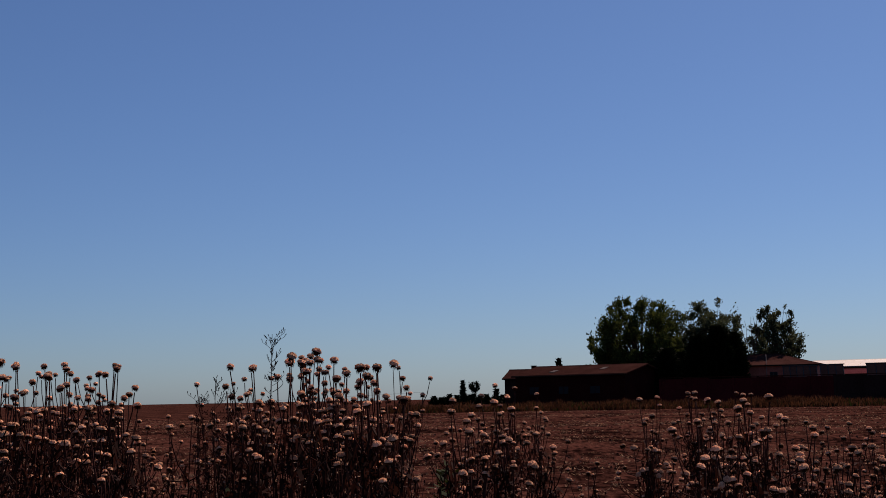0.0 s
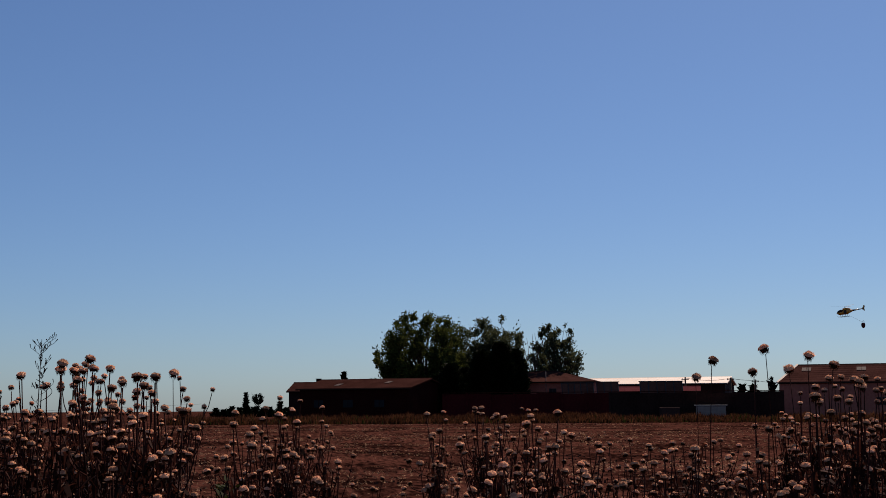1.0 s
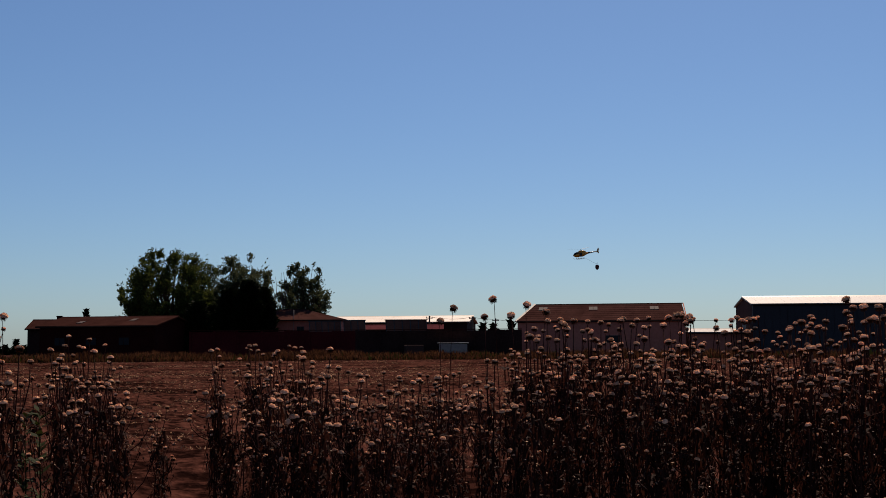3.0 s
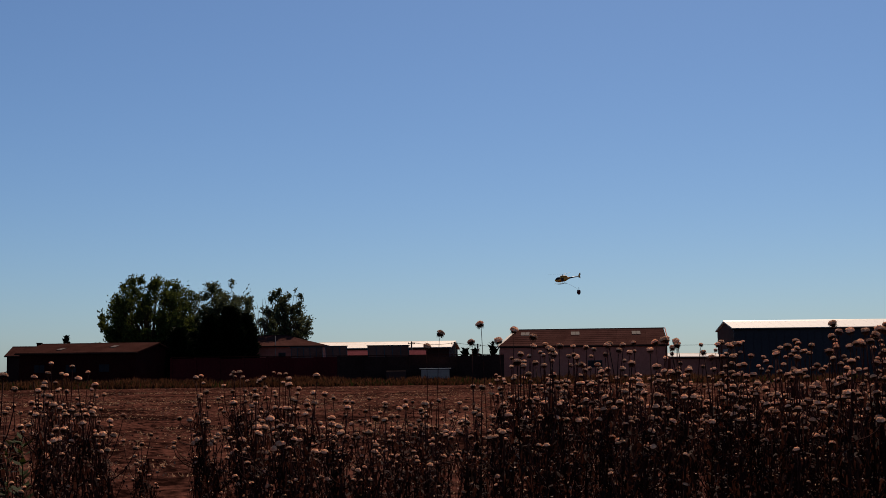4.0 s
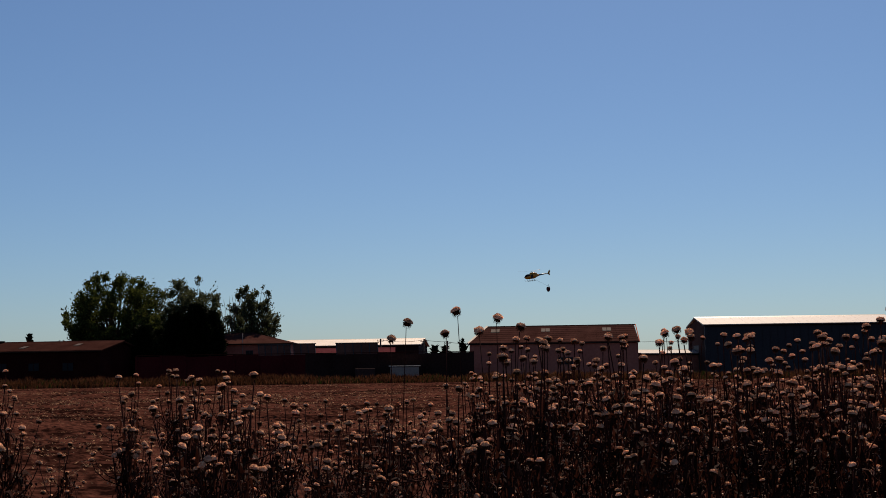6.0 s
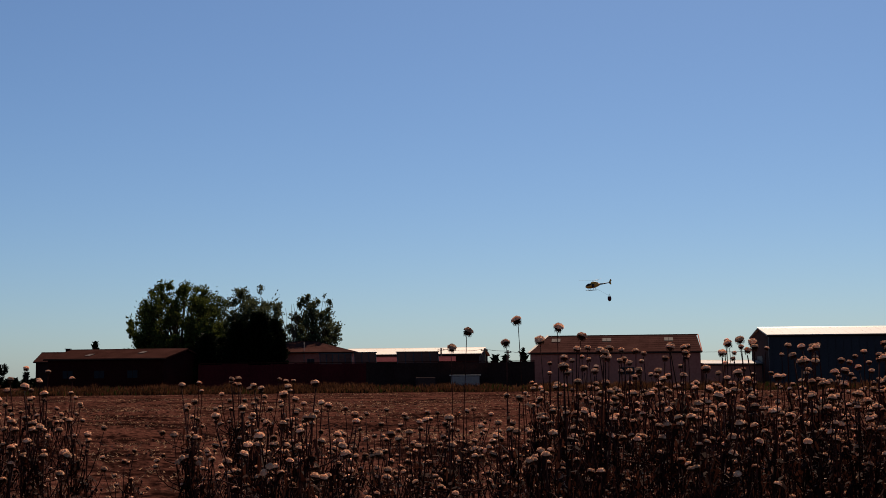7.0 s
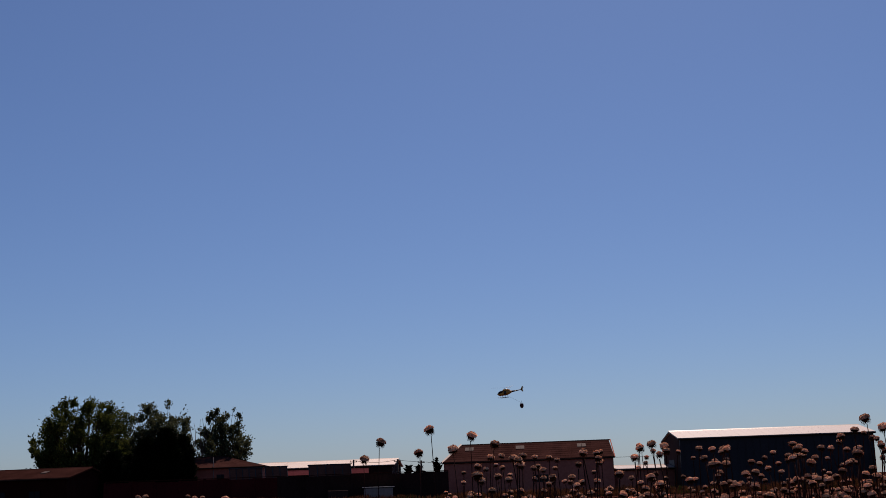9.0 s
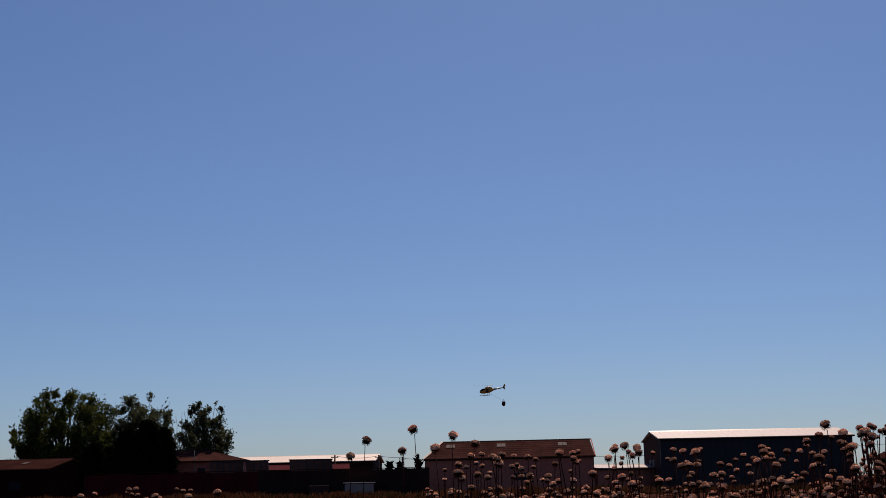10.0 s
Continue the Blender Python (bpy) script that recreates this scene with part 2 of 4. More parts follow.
def scatter_stuff():
    rng = random.Random(5)
    # clods
    v, f = [], []
    for i in range(9000):
        az, r = rng.uniform(-24, 46), 30 + 118 * rng.random() ** 1.35
        p = at(az, r)
        if noise.noise(Vector((p.x * 0.05, p.y * 0.16, 2))) < rng.uniform(-0.5, 0.35):
            continue
        s = rng.uniform(0.015, 0.034) * rng.choice((0.6, 0.8, 1.2)) * (1 + r / 70)
        b = len(v)
        for k in range(6):
            w = k * math.pi / 3 + rng.uniform(-0.3, 0.3)
            q = s * rng.uniform(0.7, 1.3)
            v.append((p.x + math.cos(w) * q, p.y + math.sin(w) * q, -0.08))
        for k in range(3):
            w = k * math.pi / 1.5 + rng.uniform(-0.4, 0.4)
            v.append((p.x + math.cos(w) * s * 0.72, p.y + math.sin(w) * s * 0.72, s * rng.uniform(0.1, 0.38) - 0.02))
        for k in range(3):
            a0, a1, a2 = b + 2 * k, b + (2 * k + 1), b + (2 * k + 2) % 6
            t0, t1 = b + 6 + k, b + 6 + (k + 1) % 3
            f += [(a0, a1, t0), (a1, a2, t0), (a2, t1, t0)]
        f.append((b + 6, b + 7, b + 8))
    tagged(new("soil_clods", raw("soil_clods", v, f, M_CLOD)), "scattered dry red-brown soil clods on the field", "soil", kind="stuff")
    # straw
    v, f = [], []
    for i in range(42000):
        az, r = rng.uniform(-24, 46), 20 + 128 * rng.random() ** 1.3
        rowed = noise.noise(Vector((at(az, r).x * 0.03, at(az, r).y * 0.11, 7)))
        if rowed < rng.uniform(-0.25, 0.5):
            continue
        p = at(az, r, -0.06)
        for j in range(3):
            n, h = rng.uniform(0, 3.14), rng.uniform(0.015, 0.06)
            e = Vector((math.cos(n), math.sin(n), 0)) * (0.009 + r * 0.0004)
            q = p + Vector((rng.uniform(-0.12, 0.12), rng.uniform(-0.12, 0.12), 0.02))
            b = len(v)
            v += [q - e, q + e, q + e * 0.4 + Vector((rng.uniform(-0.08, 0.08), rng.uniform(-0.05, 0.05), h))]
            f.append((b, b + 1, b + 2))
    tagged(new("straw_litter", raw("straw_litter", v, f, M_STRAW)), "pale cut stubble and broken straw over the field", "straw", kind="stuff")


scatter_stuff()


def verge():
    """The strip of tall dry grass along the far edge of the field."""
    rng = random.Random(11)
    for nm, count, material, hmin, hmax, label, share in (("dry_grass_verge", 34000, M_GRASS, 0.5, 1.6, "tall dry brown grass along the field's edge", 0.0),
                                                ("green_weed_verge", 6000, M_GREEN, 0.4, 1.3, "low dark green weeds among the dry grass", 0.1)):
        v, f = [], []
        for i in range(count):
            az = rng.uniform(-3, 47)
            g = noise.noise(Vector((az * 0.9, 3.3, share * 9)))
            if g < share + rng.uniform(-0.9, 0.1):
                continue
            r = 151 + 7.0 * rng.random()
            p = at(az, r)
            h = rng.uniform(hmin, hmax) * (0.72 + 0.35 * g + 0.25 * noise.noise(Vector((az * 4, 1, 2)))) * (0.6 if r < 152.5 else 1.0)
            lean = Vector((rng.uniform(-0.35, 0.35), rng.uniform(-0.2, 0.2), 0)) * h
            n = rng.uniform(0, 3.14)
            e = Vector((math.cos(n), math.sin(n), 0)) * rng.uniform(0.04, 0.1)
            b = len(v)
            v += [p - e, p + e, p + e * 0.8 + lean * 0.4 + Vector((0, 0, h * 0.6)), p - e * 0.6 + lean * 0.4 + Vector((0, 0, h * 0.6)), p + lean + Vector((0, 0, h))]
            f += [(b, b + 1, b + 2, b + 3), (b + 3, b + 2, b + 4)]
        tagged(new(nm, raw(nm, v, f, material)), label, "grass", kind="stuff")


verge()


# ---- buildings ----
def window_in(parent, x, z, w, h, y=-0.0, frame_mat=None):
    wd = part("window", box("window_frame", (x, y - 0.06, z), (x + w, y + 0.02, z + h), frame_mat or M_FRAME, 0.01), parent)
    part("pane", box("pane", (x + 0.08, y - 0.075, z + 0.08), (x + w / 2 - 0.03, y - 0.062, z + h - 0.08), M_GLASS), wd)
    part("pane", box("pane", (x + w / 2 + 0.03, y - 0.075, z + 0.08), (x + w - 0.08, y - 0.062, z + h - 0.08), M_GLASS), wd)
    return wd


def gabled(name, left, right, depth, eave, ridge, wall, roof, label, category, over=0.35, side=None, strips=0, trim=None, ridge_at=0.5, hip=(0.0, 0.0)):
    """A building with its front from left to right: four walls, two roof slopes of sheets laid side by side, verge and ridge trim."""
    m, L = facing(left, right)
    th = empty(name, m, label, category)
    t, yr = 0.25, depth * ridge_at
    part("front_wall", box("front_wall", (0, 0, -0.3), (L, t, eave), wall), th)
    part("back_wall", box("back_wall", (0, depth - t, -0.3), (L, depth, eave), wall), th)
    for x0, hp in ((0.0, hip[0]), (L - t, hip[1])):
        top = ridge - 0.12 if not hp else eave
        outline = [(t, -0.3), (depth - t, -0.3), (depth - t, eave), (yr, top), (t, eave)] if not hp else [(t, -0.3), (depth - t, -0.3), (depth - t, eave), (t, eave)]
        part("end_wall", prism("end_wall", outline, x0, x0 + t, side or wall), th)
    n = max(1, strips)
    x0, x1 = -over, L + over
    for sgn in (-1, 1):
        ye = -over if sgn < 0 else depth + over
        run = abs(yr - ye)
        ze = eave - (ridge - eave) * over / max(0.1, abs(yr - (0 if sgn < 0 else depth)))
        for i in range(n):
            a, b = x0 + (x1 - x0) * i / n, x0 + (x1 - x0) * (i + 1) / n - (0.01 if n > 1 else 0)
            ra = hip[0] + (L - hip[0] - hip[1] + 2 * over * (0 if hip[0] else 1)) * i / n - (0 if hip[0] else over)
            rb = hip[0] + (L - hip[0] - hip[1] + 2 * over * (0 if hip[0] else 1)) * (i + 1) / n - (0 if hip[0] else over) - (0.01 if n > 1 else 0)
            if not any(hip):
                ra, rb = a, b
            k = 0.16
            vs = [(a, ye, ze), (b, ye, ze), (rb, yr, ridge), (ra, yr, ridge)]
            vs += [(x, y, z + k) for x, y, z in vs]
            fs = [(3, 2, 1, 0), (4, 5, 6, 7), (0, 1, 5, 4), (1, 2, 6, 5), (2, 3, 7, 6), (3, 0, 4, 7)]
            part("roof_sheet", raw("roof_sheet", vs, fs, roof), th)
    for hp, xe, xr in ((hip[0], -over, hip[0]), (hip[1], L + over, L - hip[1])):
        if hp:
            vs = [(xe, -over, eave - 0.1), (xe, depth + over, eave - 0.1), (xr, yr, ridge), (xe, -over, eave + 0.06), (xe, depth + over, eave + 0.06), (xr, yr, ridge + 0.16)]
            part("hip_slope", raw("hip_slope", vs, [(0, 1, 2), (3, 5, 4), (0, 3, 4, 1), (1, 4, 5, 2), (2, 5, 3, 0)], roof), th)
    part("ridge_cap", prism("ridge_cap", [(yr - 0.3, ridge + 0.08), (yr, ridge + 0.24), (yr + 0.3, ridge + 0.08), (yr, ridge + 0.17)], hip[0] - (0 if hip[0] else over), L - hip[1] + (0 if hip[1] else over), trim or roof), th)
    ga = []
    tube(ga, gf := [], [(-over, -over - 0.07, eave - 0.06), (L + over, -over - 0.07, eave - 0.06)], [0.08, 0.08], 6)
    part("gutter", raw("gutter", ga, gf, M_GUTTER, True), th)
    return th, m, L


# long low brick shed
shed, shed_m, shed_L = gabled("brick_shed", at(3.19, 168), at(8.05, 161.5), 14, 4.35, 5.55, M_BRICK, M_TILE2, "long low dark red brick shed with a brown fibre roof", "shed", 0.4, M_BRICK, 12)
for wx in (2.0, 6.2, 10.6):
    window_in(shed, wx, 1.9, 1.5, 1.1, 0.0, M_BRICK)
for sx, sy in ((4.2, 2.2), (10.6, 3.9)):
    z = 4.35 + 1.2 * sy / 7 + 0.19
    part("skylight", prism("skylight", [(sy - 0.8, z - 0.14), (sy + 0.8, z + 0.14), (sy + 0.8, z + 0.19), (sy - 0.8, z - 0.09)], sx, sx + 0.7, M_SKYLIGHT), shed)
small, small_m, small_L = gabled("small_outbuilding", at(2.7, 184), at(5.3, 182), 8, 4.3, 5.5, M_DARKWALL, M_TILE2, "small dark outbuilding with a low roof behind the shed", "outbuilding", 0.3, None, 5)
ch = part("chimney", box("chimney", (3.2, 3.2, 5.0), (3.8, 3.8, 6.1), M_BRICK, 0.03), small)
part("chimney_cap", box("chimney_cap", (3.1, 3.1, 6.1), (3.9, 3.9, 6.2), M_DARKWALL, 0.02), ch)

# hip-roofed house
house, house_m, house_L = gabled("hip_roofed_house", at(11.6, 176), at(16.3, 174), 11.5, 5.3, 6.75, M_PINK, M_TILE, "single-storey rendered house with a brown hipped tile roof", "house", 0.5, None, 10, hip=(5.6, 5.6))
for wx in (8.4, 10.6, 12.6):
    window_in(house, wx, 2.9, 1.0, 1.5)
v, f = [], []
tube(v, f, [(8.0, -0.12, 2.0), (8.0, -0.12, 6.7)], [0.06, 0.05])
part("downpipe", raw("downpipe", v, f, M_SHEET, True), house)

# long white-roofed hall far behind
hall, hall_m, hall_L = gabled("white_roofed_hall", at(15.8, 196), at(22.0, 193), 16, 5.2, 6.2, M_DARKWALL, M_WHITE, "long low hall with a bright white metal roof", "hall", 0.4, None, 14)

# pink warehouse
pink, pink_m, pink_L = gabled("pink_warehouse", at(24.3, 168), at(31.8, 168), 15, 4.75, 7.05, M_PINK, M_TILE, "pinkish rendered warehouse with a brown tiled roof", "warehouse", 0.15, None, 16, hip=(2.0, 0.0), trim=M_GUTTER)
window_in(pink, 11.6, 1.9, 1.9, 0.95)
for sx in (2.6, 9.4, 17.6):
    sy = 5.2
    z = 4.75 + 2.3 * sy / 7.5 + 0.2
    sk = part("skylight", prism("skylight", [(sy - 0.75, z - 0.23), (sy + 0.75, z + 0.23), (sy + 0.75, z + 0.28), (sy - 0.75, z - 0.18)], sx, sx + 0.55, M_SKYLIGHT), pink)
    part("skylight", prism("skylight", [(sy - 0.75, z - 0.23), (sy + 0.75, z + 0.23), (sy + 0.75, z + 0.28), (sy - 0.75, z - 0.18)], sx + 0.6, sx + 1.15, M_SKYLIGHT), pink)
for j in range(1, 8):   # overlapping courses of the roof
    y = 7.5 * j / 8
    z = 4.75 + 2.3 * y / 7.5 + 0.17
    part("roof_lap", prism("roof_lap", [(y - 0.04, z - 0.03), (y + 0.2, z + 0.02), (y + 0.2, z + 0.035), (y - 0.04, z + 0.005)], 0.4 + 1.7 * y / 7.5, pink_L - 0.1, M_TILE), pink)
v, f = [], []
tube(v, f, [(-0.24, -0.22, 4.78), (1.95, 7.4, 7.24)], [0.15, 0.15], 4)
part("verge_board", raw("verge_board", v, f, M_WHITE), pink, "white painted verge board")
v, f = [], []
tube(v, f, [(pink_L + 0.2, -0.2, 4.78), (pink_L + 0.2, 7.4, 7.2)], [0.09, 0.09], 4)
part("verge_board", raw("verge_board", v, f, M_PINK), pink, "pinkish verge board")

# low annex between the warehouses
annex, annex_m, annex_L = gabled("low_annex", at(31.95, 168.6), at(34.9, 176), 6, 3.1, 3.5, M_PINK, M_SHEET, "low pinkish annex with a white roof edge", "annex", 0.25, None, 4)

# blue warehouse with a pale metal roof
wl = at(34.72, 170)
wr = wl + Vector((math.sin(radians(114)), math.cos(radians(114)), 0)) * 25.3
wh, wh_m, wh_L = gabled("blue_warehouse", wl, wr, 12.5, 6.75, 7.85, M_NAVY, M_SHEET, "dark blue clad warehouse with a pale metal roof", "warehouse", 0.25, M_BLOCK, 22)
for i in range(25):
    part("cladding_rib", box("cladding_rib", (0.5 + i * 1.0, -0.05, 0.0), (0.58 + i * 1.0, -0.002, 6.6), M_NAVY), wh)
part("door", box("door", (-0.06, 4.4, -0.2), (-0.004, 8.2, 4.2), M_FRAME, 0.02), wh, "dark steel sliding door")

shed2, shed2_m, shed2_L = gabled("dark_lean_to", at(43.6, 172), at(50.5, 165), 8, 3.6, 4.3, M_DARKWALL, M_TILE2, "low dark shed beside the blue warehouse", "shed", 0.3, None, 6)


# ---- perimeter wall in bays ----
def perimeter():
    a, b = at(9.6, 162), at(24.5, 160)
    m, L = facing(a, b)
    th = empty("perimeter_wall", m, "long dark red and brown boundary wall round the yard", "wall", kind="structure")
    n = 14
    for i in range(n):
        x0, x1 = L * i / n, L * (i + 1) / n - 0.02
        h = 3.55 + 0.08 * math.sin(i * 2.1)
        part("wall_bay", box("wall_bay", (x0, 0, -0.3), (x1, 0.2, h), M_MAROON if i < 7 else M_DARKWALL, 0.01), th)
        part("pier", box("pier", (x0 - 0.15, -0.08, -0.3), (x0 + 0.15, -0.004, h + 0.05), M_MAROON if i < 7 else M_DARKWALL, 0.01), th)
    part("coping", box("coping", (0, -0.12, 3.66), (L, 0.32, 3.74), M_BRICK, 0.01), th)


perimeter()


def canopy(azl, azr, r, zlo, zhi, bays, group):
    """A row of framed sheets leaning back over the wall."""
    m, L = facing(at(azl, r), at(azr, r))
    th = empty("framed_screen", m, "framed brownish translucent sheet screen on steel posts", "screen", group)
    for i in range(bays):
        x0, x1 = L * i / bays + 0.05, L * (i + 1) / bays - 0.05
        part("panel", raw("panel", [(x0, 0, zlo), (x1, 0, zlo), (x1 - 0.1, 0.9, zhi), (x0 - 0.1, 0.9, zhi), (x0, 0.06, zlo), (x1, 0.06, zlo), (x1 - 0.1, 0.96, zhi), (x0 - 0.1, 0.96, zhi)],
                          [(0, 1, 2, 3), (7, 6, 5, 4), (0, 4, 5, 1), (1, 5, 6, 2), (2, 6, 7, 3), (3, 7, 4, 0)], M_PANEL), th)
    for i in range(bays + 1):
        x = L * i / bays
        v, f = [], []
        tube(v, f, [(x, -0.02, -0.2), (x, -0.02, zlo), (x - 0.1, 0.88, zhi)], [0.06] * 3, 6)
        part("post", raw("post", v, f, M_FRAME), th)
    part("top_rail", box("top_rail", (-0.25, 0.82, zhi), (L + 0.1, 1.0, zhi + 0.12), M_FRAME), th)
    return th


canopy(16.45, 17.4, 166, 3.6, 5.0, 3, "framed screens")
canopy(18.35, 20.2, 165, 3.6, 5.0, 5, "framed screens")
canopy(14.9, 16.3, 171, 3.4, 5.0, 5, "framed screens")
for a0, a1 in ((17.25, 18.5), (20.25, 20.9)):
    gabled("rose_roofed_hut", at(a0, 168), at(a1, 168), 4, 3.75, 4.28, M_DARKWALL, M_ROSE, "small hut with a rose-pink sheet roof", "hut", 0.2, None, 3)


def pole(az, r, h, wires=(), label="thin weathered utility pole"):
    p = at(az, r)
    th = empty("utility_pole", Matrix.Translation(p), label, "pole", "utility poles")
    v, f = [], []
    tube(v, f, [(0, 0, -0.3), (0, 0, h * 0.5), (0.02, 0, h)], [0.14, 0.12, 0.1], 8)
    part("shaft", raw("shaft", v, f, M_WOOD, True), th)
    part("crossarm", box("crossarm", (-0.5, -0.05, h - 0.35), (0.5, 0.05, h - 0.25), M_WOOD, 0.01), th)
    for k in (-0.4, 0.4):
        v, f = [], []
        tube(v, f, [(k, 0, h - 0.25), (k, 0, h - 0.1)], [0.04, 0.03], 6)
        part("insulator", raw("insulator", v, f, M_FRAME), th)
    return th


pole(20.3, 172, 5.7)
pole(22.25, 172, 5.6)
pole(23.3, 172, 5.3)
pole(24.9, 190, 5.6)
pole(46.5, 200, 6.6)
pole(-1.0, 420, 4.0)


def wire(a, b, sag):
    v, f = [], []
    pts = [a.lerp(b, i / 16) - Vector((0, 0, sag * 4 * (i / 16) * (1 - i / 16))) for i in range(17)]
    tube(v, f, pts, [0.025] * 17, 4)
    tagged(new("power_cable", raw("power_cable", v, f, M_FRAME)), "thin dark overhead cable between poles", "cable", "overhead cables")


wire(at(22.25, 172, 5.5), at(23.3, 172, 5.2), 0.1)
wire(at(23.3, 172, 5.2), at(24.9, 190, 5.5), 0.3)
wire(at(20.3, 172, 5.6), at(22.25, 172, 5.5), 0.3)
wire(at(24.9, 190, 5.5), at(46.5, 200, 6.4), 0.8)
wire(at(46.5, 200, 6.4), at(60, 200, 6.4), 0.8)
wire(at(-1.0, 420, 3.9), at(-14, 420, 0.6), 0.2)


def trailer(az, r):
    m, L = facing(at(az, r), at(az + 1.35, r))
    th = empty("flatbed_trailer", m, "white box trailer parked before the boundary wall", "trailer")
    part("body", box("body", (0.1, 0, 0.7), (3.6, 1.8, 1.85), M_SHEET, 0.04), th)
    part("roof_rail", box("roof_rail", (-0.1, -0.1, 1.93), (3.8, 1.9, 2.02), M_WHITE, 0.02), th)
    for x in (0.15, 3.4):
        part("rail_post", box("rail_post", (x, 0.05, 1.85), (x + 0.1, 0.15, 1.94), M_FRAME), th)
    for x in (0.9, 2.8):
        v, f = [], []
        tube(v, f, [(x, -0.02, 0.35), (x, 0.2, 0.35)], [0.36, 0.36], 14)
        w = part("wheel", raw("wheel", v, f, M_FRAME), th)
        v, f = [], []
        tube(v, f, [(x, -0.03, 0.35), (x, 0.0, 0.35)], [0.2, 0.2], 12)
        part("rim", raw("rim", v, f, M_SHEET), w)
    part("drawbar", box("drawbar", (-1.0, 0.85, 0.5), (0.1, 0.95, 0.6), M_FRAME), th)


trailer(20.7, 156.5)
tagged(new("storage_bin", box("storage_bin", (-1.1, -0.6, 0), (1.1, 0.6, 1.75), M_BLOCK, 0.06)), "grey-brown storage bin before the boundary wall", "bin").matrix_basis = Matrix.Translation(at(19.6, 157.5))


# ---- trees ----
def limb(v, f, rng, start, way, length, radius, depth, tips):
    pts, p, d = [start], Vector(start), Vector(way).normalized()
    n = 5
    for i in range(n):
        d = (d + Vector((rng.uniform(-0.22, 0.22), rng.uniform(-0.22, 0.22), rng.uniform(-0.05, 0.16)))).normalized()
        p = p + d * length / n
        pts.append(p.copy())
    tube(v, f, pts, [radius * (1 - 0.75 * i / n) for i in range(n + 1)], 6 if depth else 5)
    tips.append(pts[-1])
    tips.append(pts[-2])
    if depth < 3:
        for k in range(3 if depth else 7):
            i = rng.randint(2, n)
            w = rng.uniform(0, 6.28)
            side = Vector((math.cos(w), math.sin(w), rng.uniform(0.25, 0.9)))
            limb(v, f, rng, pts[i], d * 0.5 + side, length * rng.uniform(0.45, 0.68), radius * 0.45, depth + 1, tips)


def broad_tree(az, r, height, width, seed, leaf, label, n_leaf, size=0.3, low=0.25, bare=0, holes=0.0, boughs=70):
    rng = random.Random(seed)
    th = empty("broadleaf_tree", Matrix.Translation(at(az, r)), label, "tree", "yard trees")
    v, f, tips = [], [], []
    tube(v, f, [(0, 0, -0.4), (0.05, 0, height * 0.15), (0.1, 0.05, height * 0.3)], [0.033 * height, 0.024 * height, 0.02 * height], 9)
    for k in range(7):
        w = 6.28 * k / 7 + rng.uniform(-0.3, 0.3)
        limb(v, f, rng, Vector((0.1, 0.05, height * rng.uniform(0.18, 0.3))), (math.cos(w) * 0.75, math.sin(w) * 0.75, rng.uniform(0.7, 1.5)), min(height * 0.36, width * 0.4), 0.2, 1, tips)
    part("trunk", raw("trunk", v, f, M_BARK, True), th)
    # boughs fan out from the trunk and end in sprays of leaves that point the way the bough grows
    root = Vector((0.1, 0.05, height * low))
    mid = Vector((0.1, 0.05, height * (low + (1 - low) * 0.42)))
    up, down = height - mid.z, mid.z - height * low
    sprays, bv, bf = [], [], []
    for i in range(boughs):
        w, dz = rng.uniform(0, 6.28), rng.uniform(-0.95, 1.0)
        flat = math.sqrt(1 - dz * dz)
        d = Vector((math.cos(w) * flat, math.sin(w) * flat, dz))
        reach = (rng.uniform(0.25, 1.0) ** 0.45) * (0.95 + 0.17 * noise.noise(d * 2.6 + Vector((seed, seed * 0.7, 0))))
        c = mid + Vector((d.x * width * 0.5, d.y * width * 0.5, d.z * (up if dz > 0 else down))) * reach
        grow = (c - root).normalized() + Vector((rng.gauss(0, 0.25), rng.gauss(0, 0.25), rng.gauss(0.1, 0.25)))
        grow.normalize()
        long = (0.45 + width * 0.065) * rng.uniform(0.6, 1.35)
        tube(bv, bf, [root.lerp(c, 0.3), root.lerp(c, 0.62) + Vector((0, 0, -0.03 * height * flat)), c + grow * long * 0.3], [0.07, 0.045, 0.015], 4)
        for j in range(6):
            sprays.append((c + grow * long * (j / 5 - 0.75) + Vector((rng.gauss(0, 1), rng.gauss(0, 1), rng.gauss(0, 1))) * long * 0.17, long * rng.uniform(0.14, 0.26), grow))
    v, f = [], []
    for i in range(n_leaf):
        c, s, grow = sprays[i % len(sprays)]
        p = c + Vector((rng.gauss(0, 1), rng.gauss(0, 1), rng.gauss(0, 1))) * s
        if holes and noise.noise(p * 0.55 + Vector((seed, 0, 0))) < holes - 0.45:
            continue
        a = (grow * 0.9 + Vector((rng.gauss(0, 1), rng.gauss(0, 1), rng.gauss(0, 1)))).normalized()
        b = a.cross(Vector((rng.gauss(0, 1), rng.gauss(0, 1), rng.gauss(0, 1)))).normalized()
        q = size * rng.uniform(0.5, 1.25)
        k = len(v)
        v += [p - a * q, p + b * q * 0.4, p + a * q, p - b * q * 0.4]
        f.append((k, k + 1, k + 2, k + 3))
    part("crown", raw("crown", v, f, leaf), th)
    tagged(part("bough", raw("bough", bv, bf, M_BARK), th), kind="stuff")
    if bare:
        v, f, tips = [], [], []
        for k in range(bare):
            limb(v, f, rng, Vector((-width * 0.56 + 0.22 * k, -1.5, height * 0.38)), (rng.uniform(-0.35, 0.1), rng.uniform(-0.1, 0.1), 2.2), height * rng.uniform(0.36, 0.52), 0.07, 3, tips)
        part("bare_branch", raw("bare_branch", v, f, M_WOOD, True), th, "leafless pale grey branches")
    return th


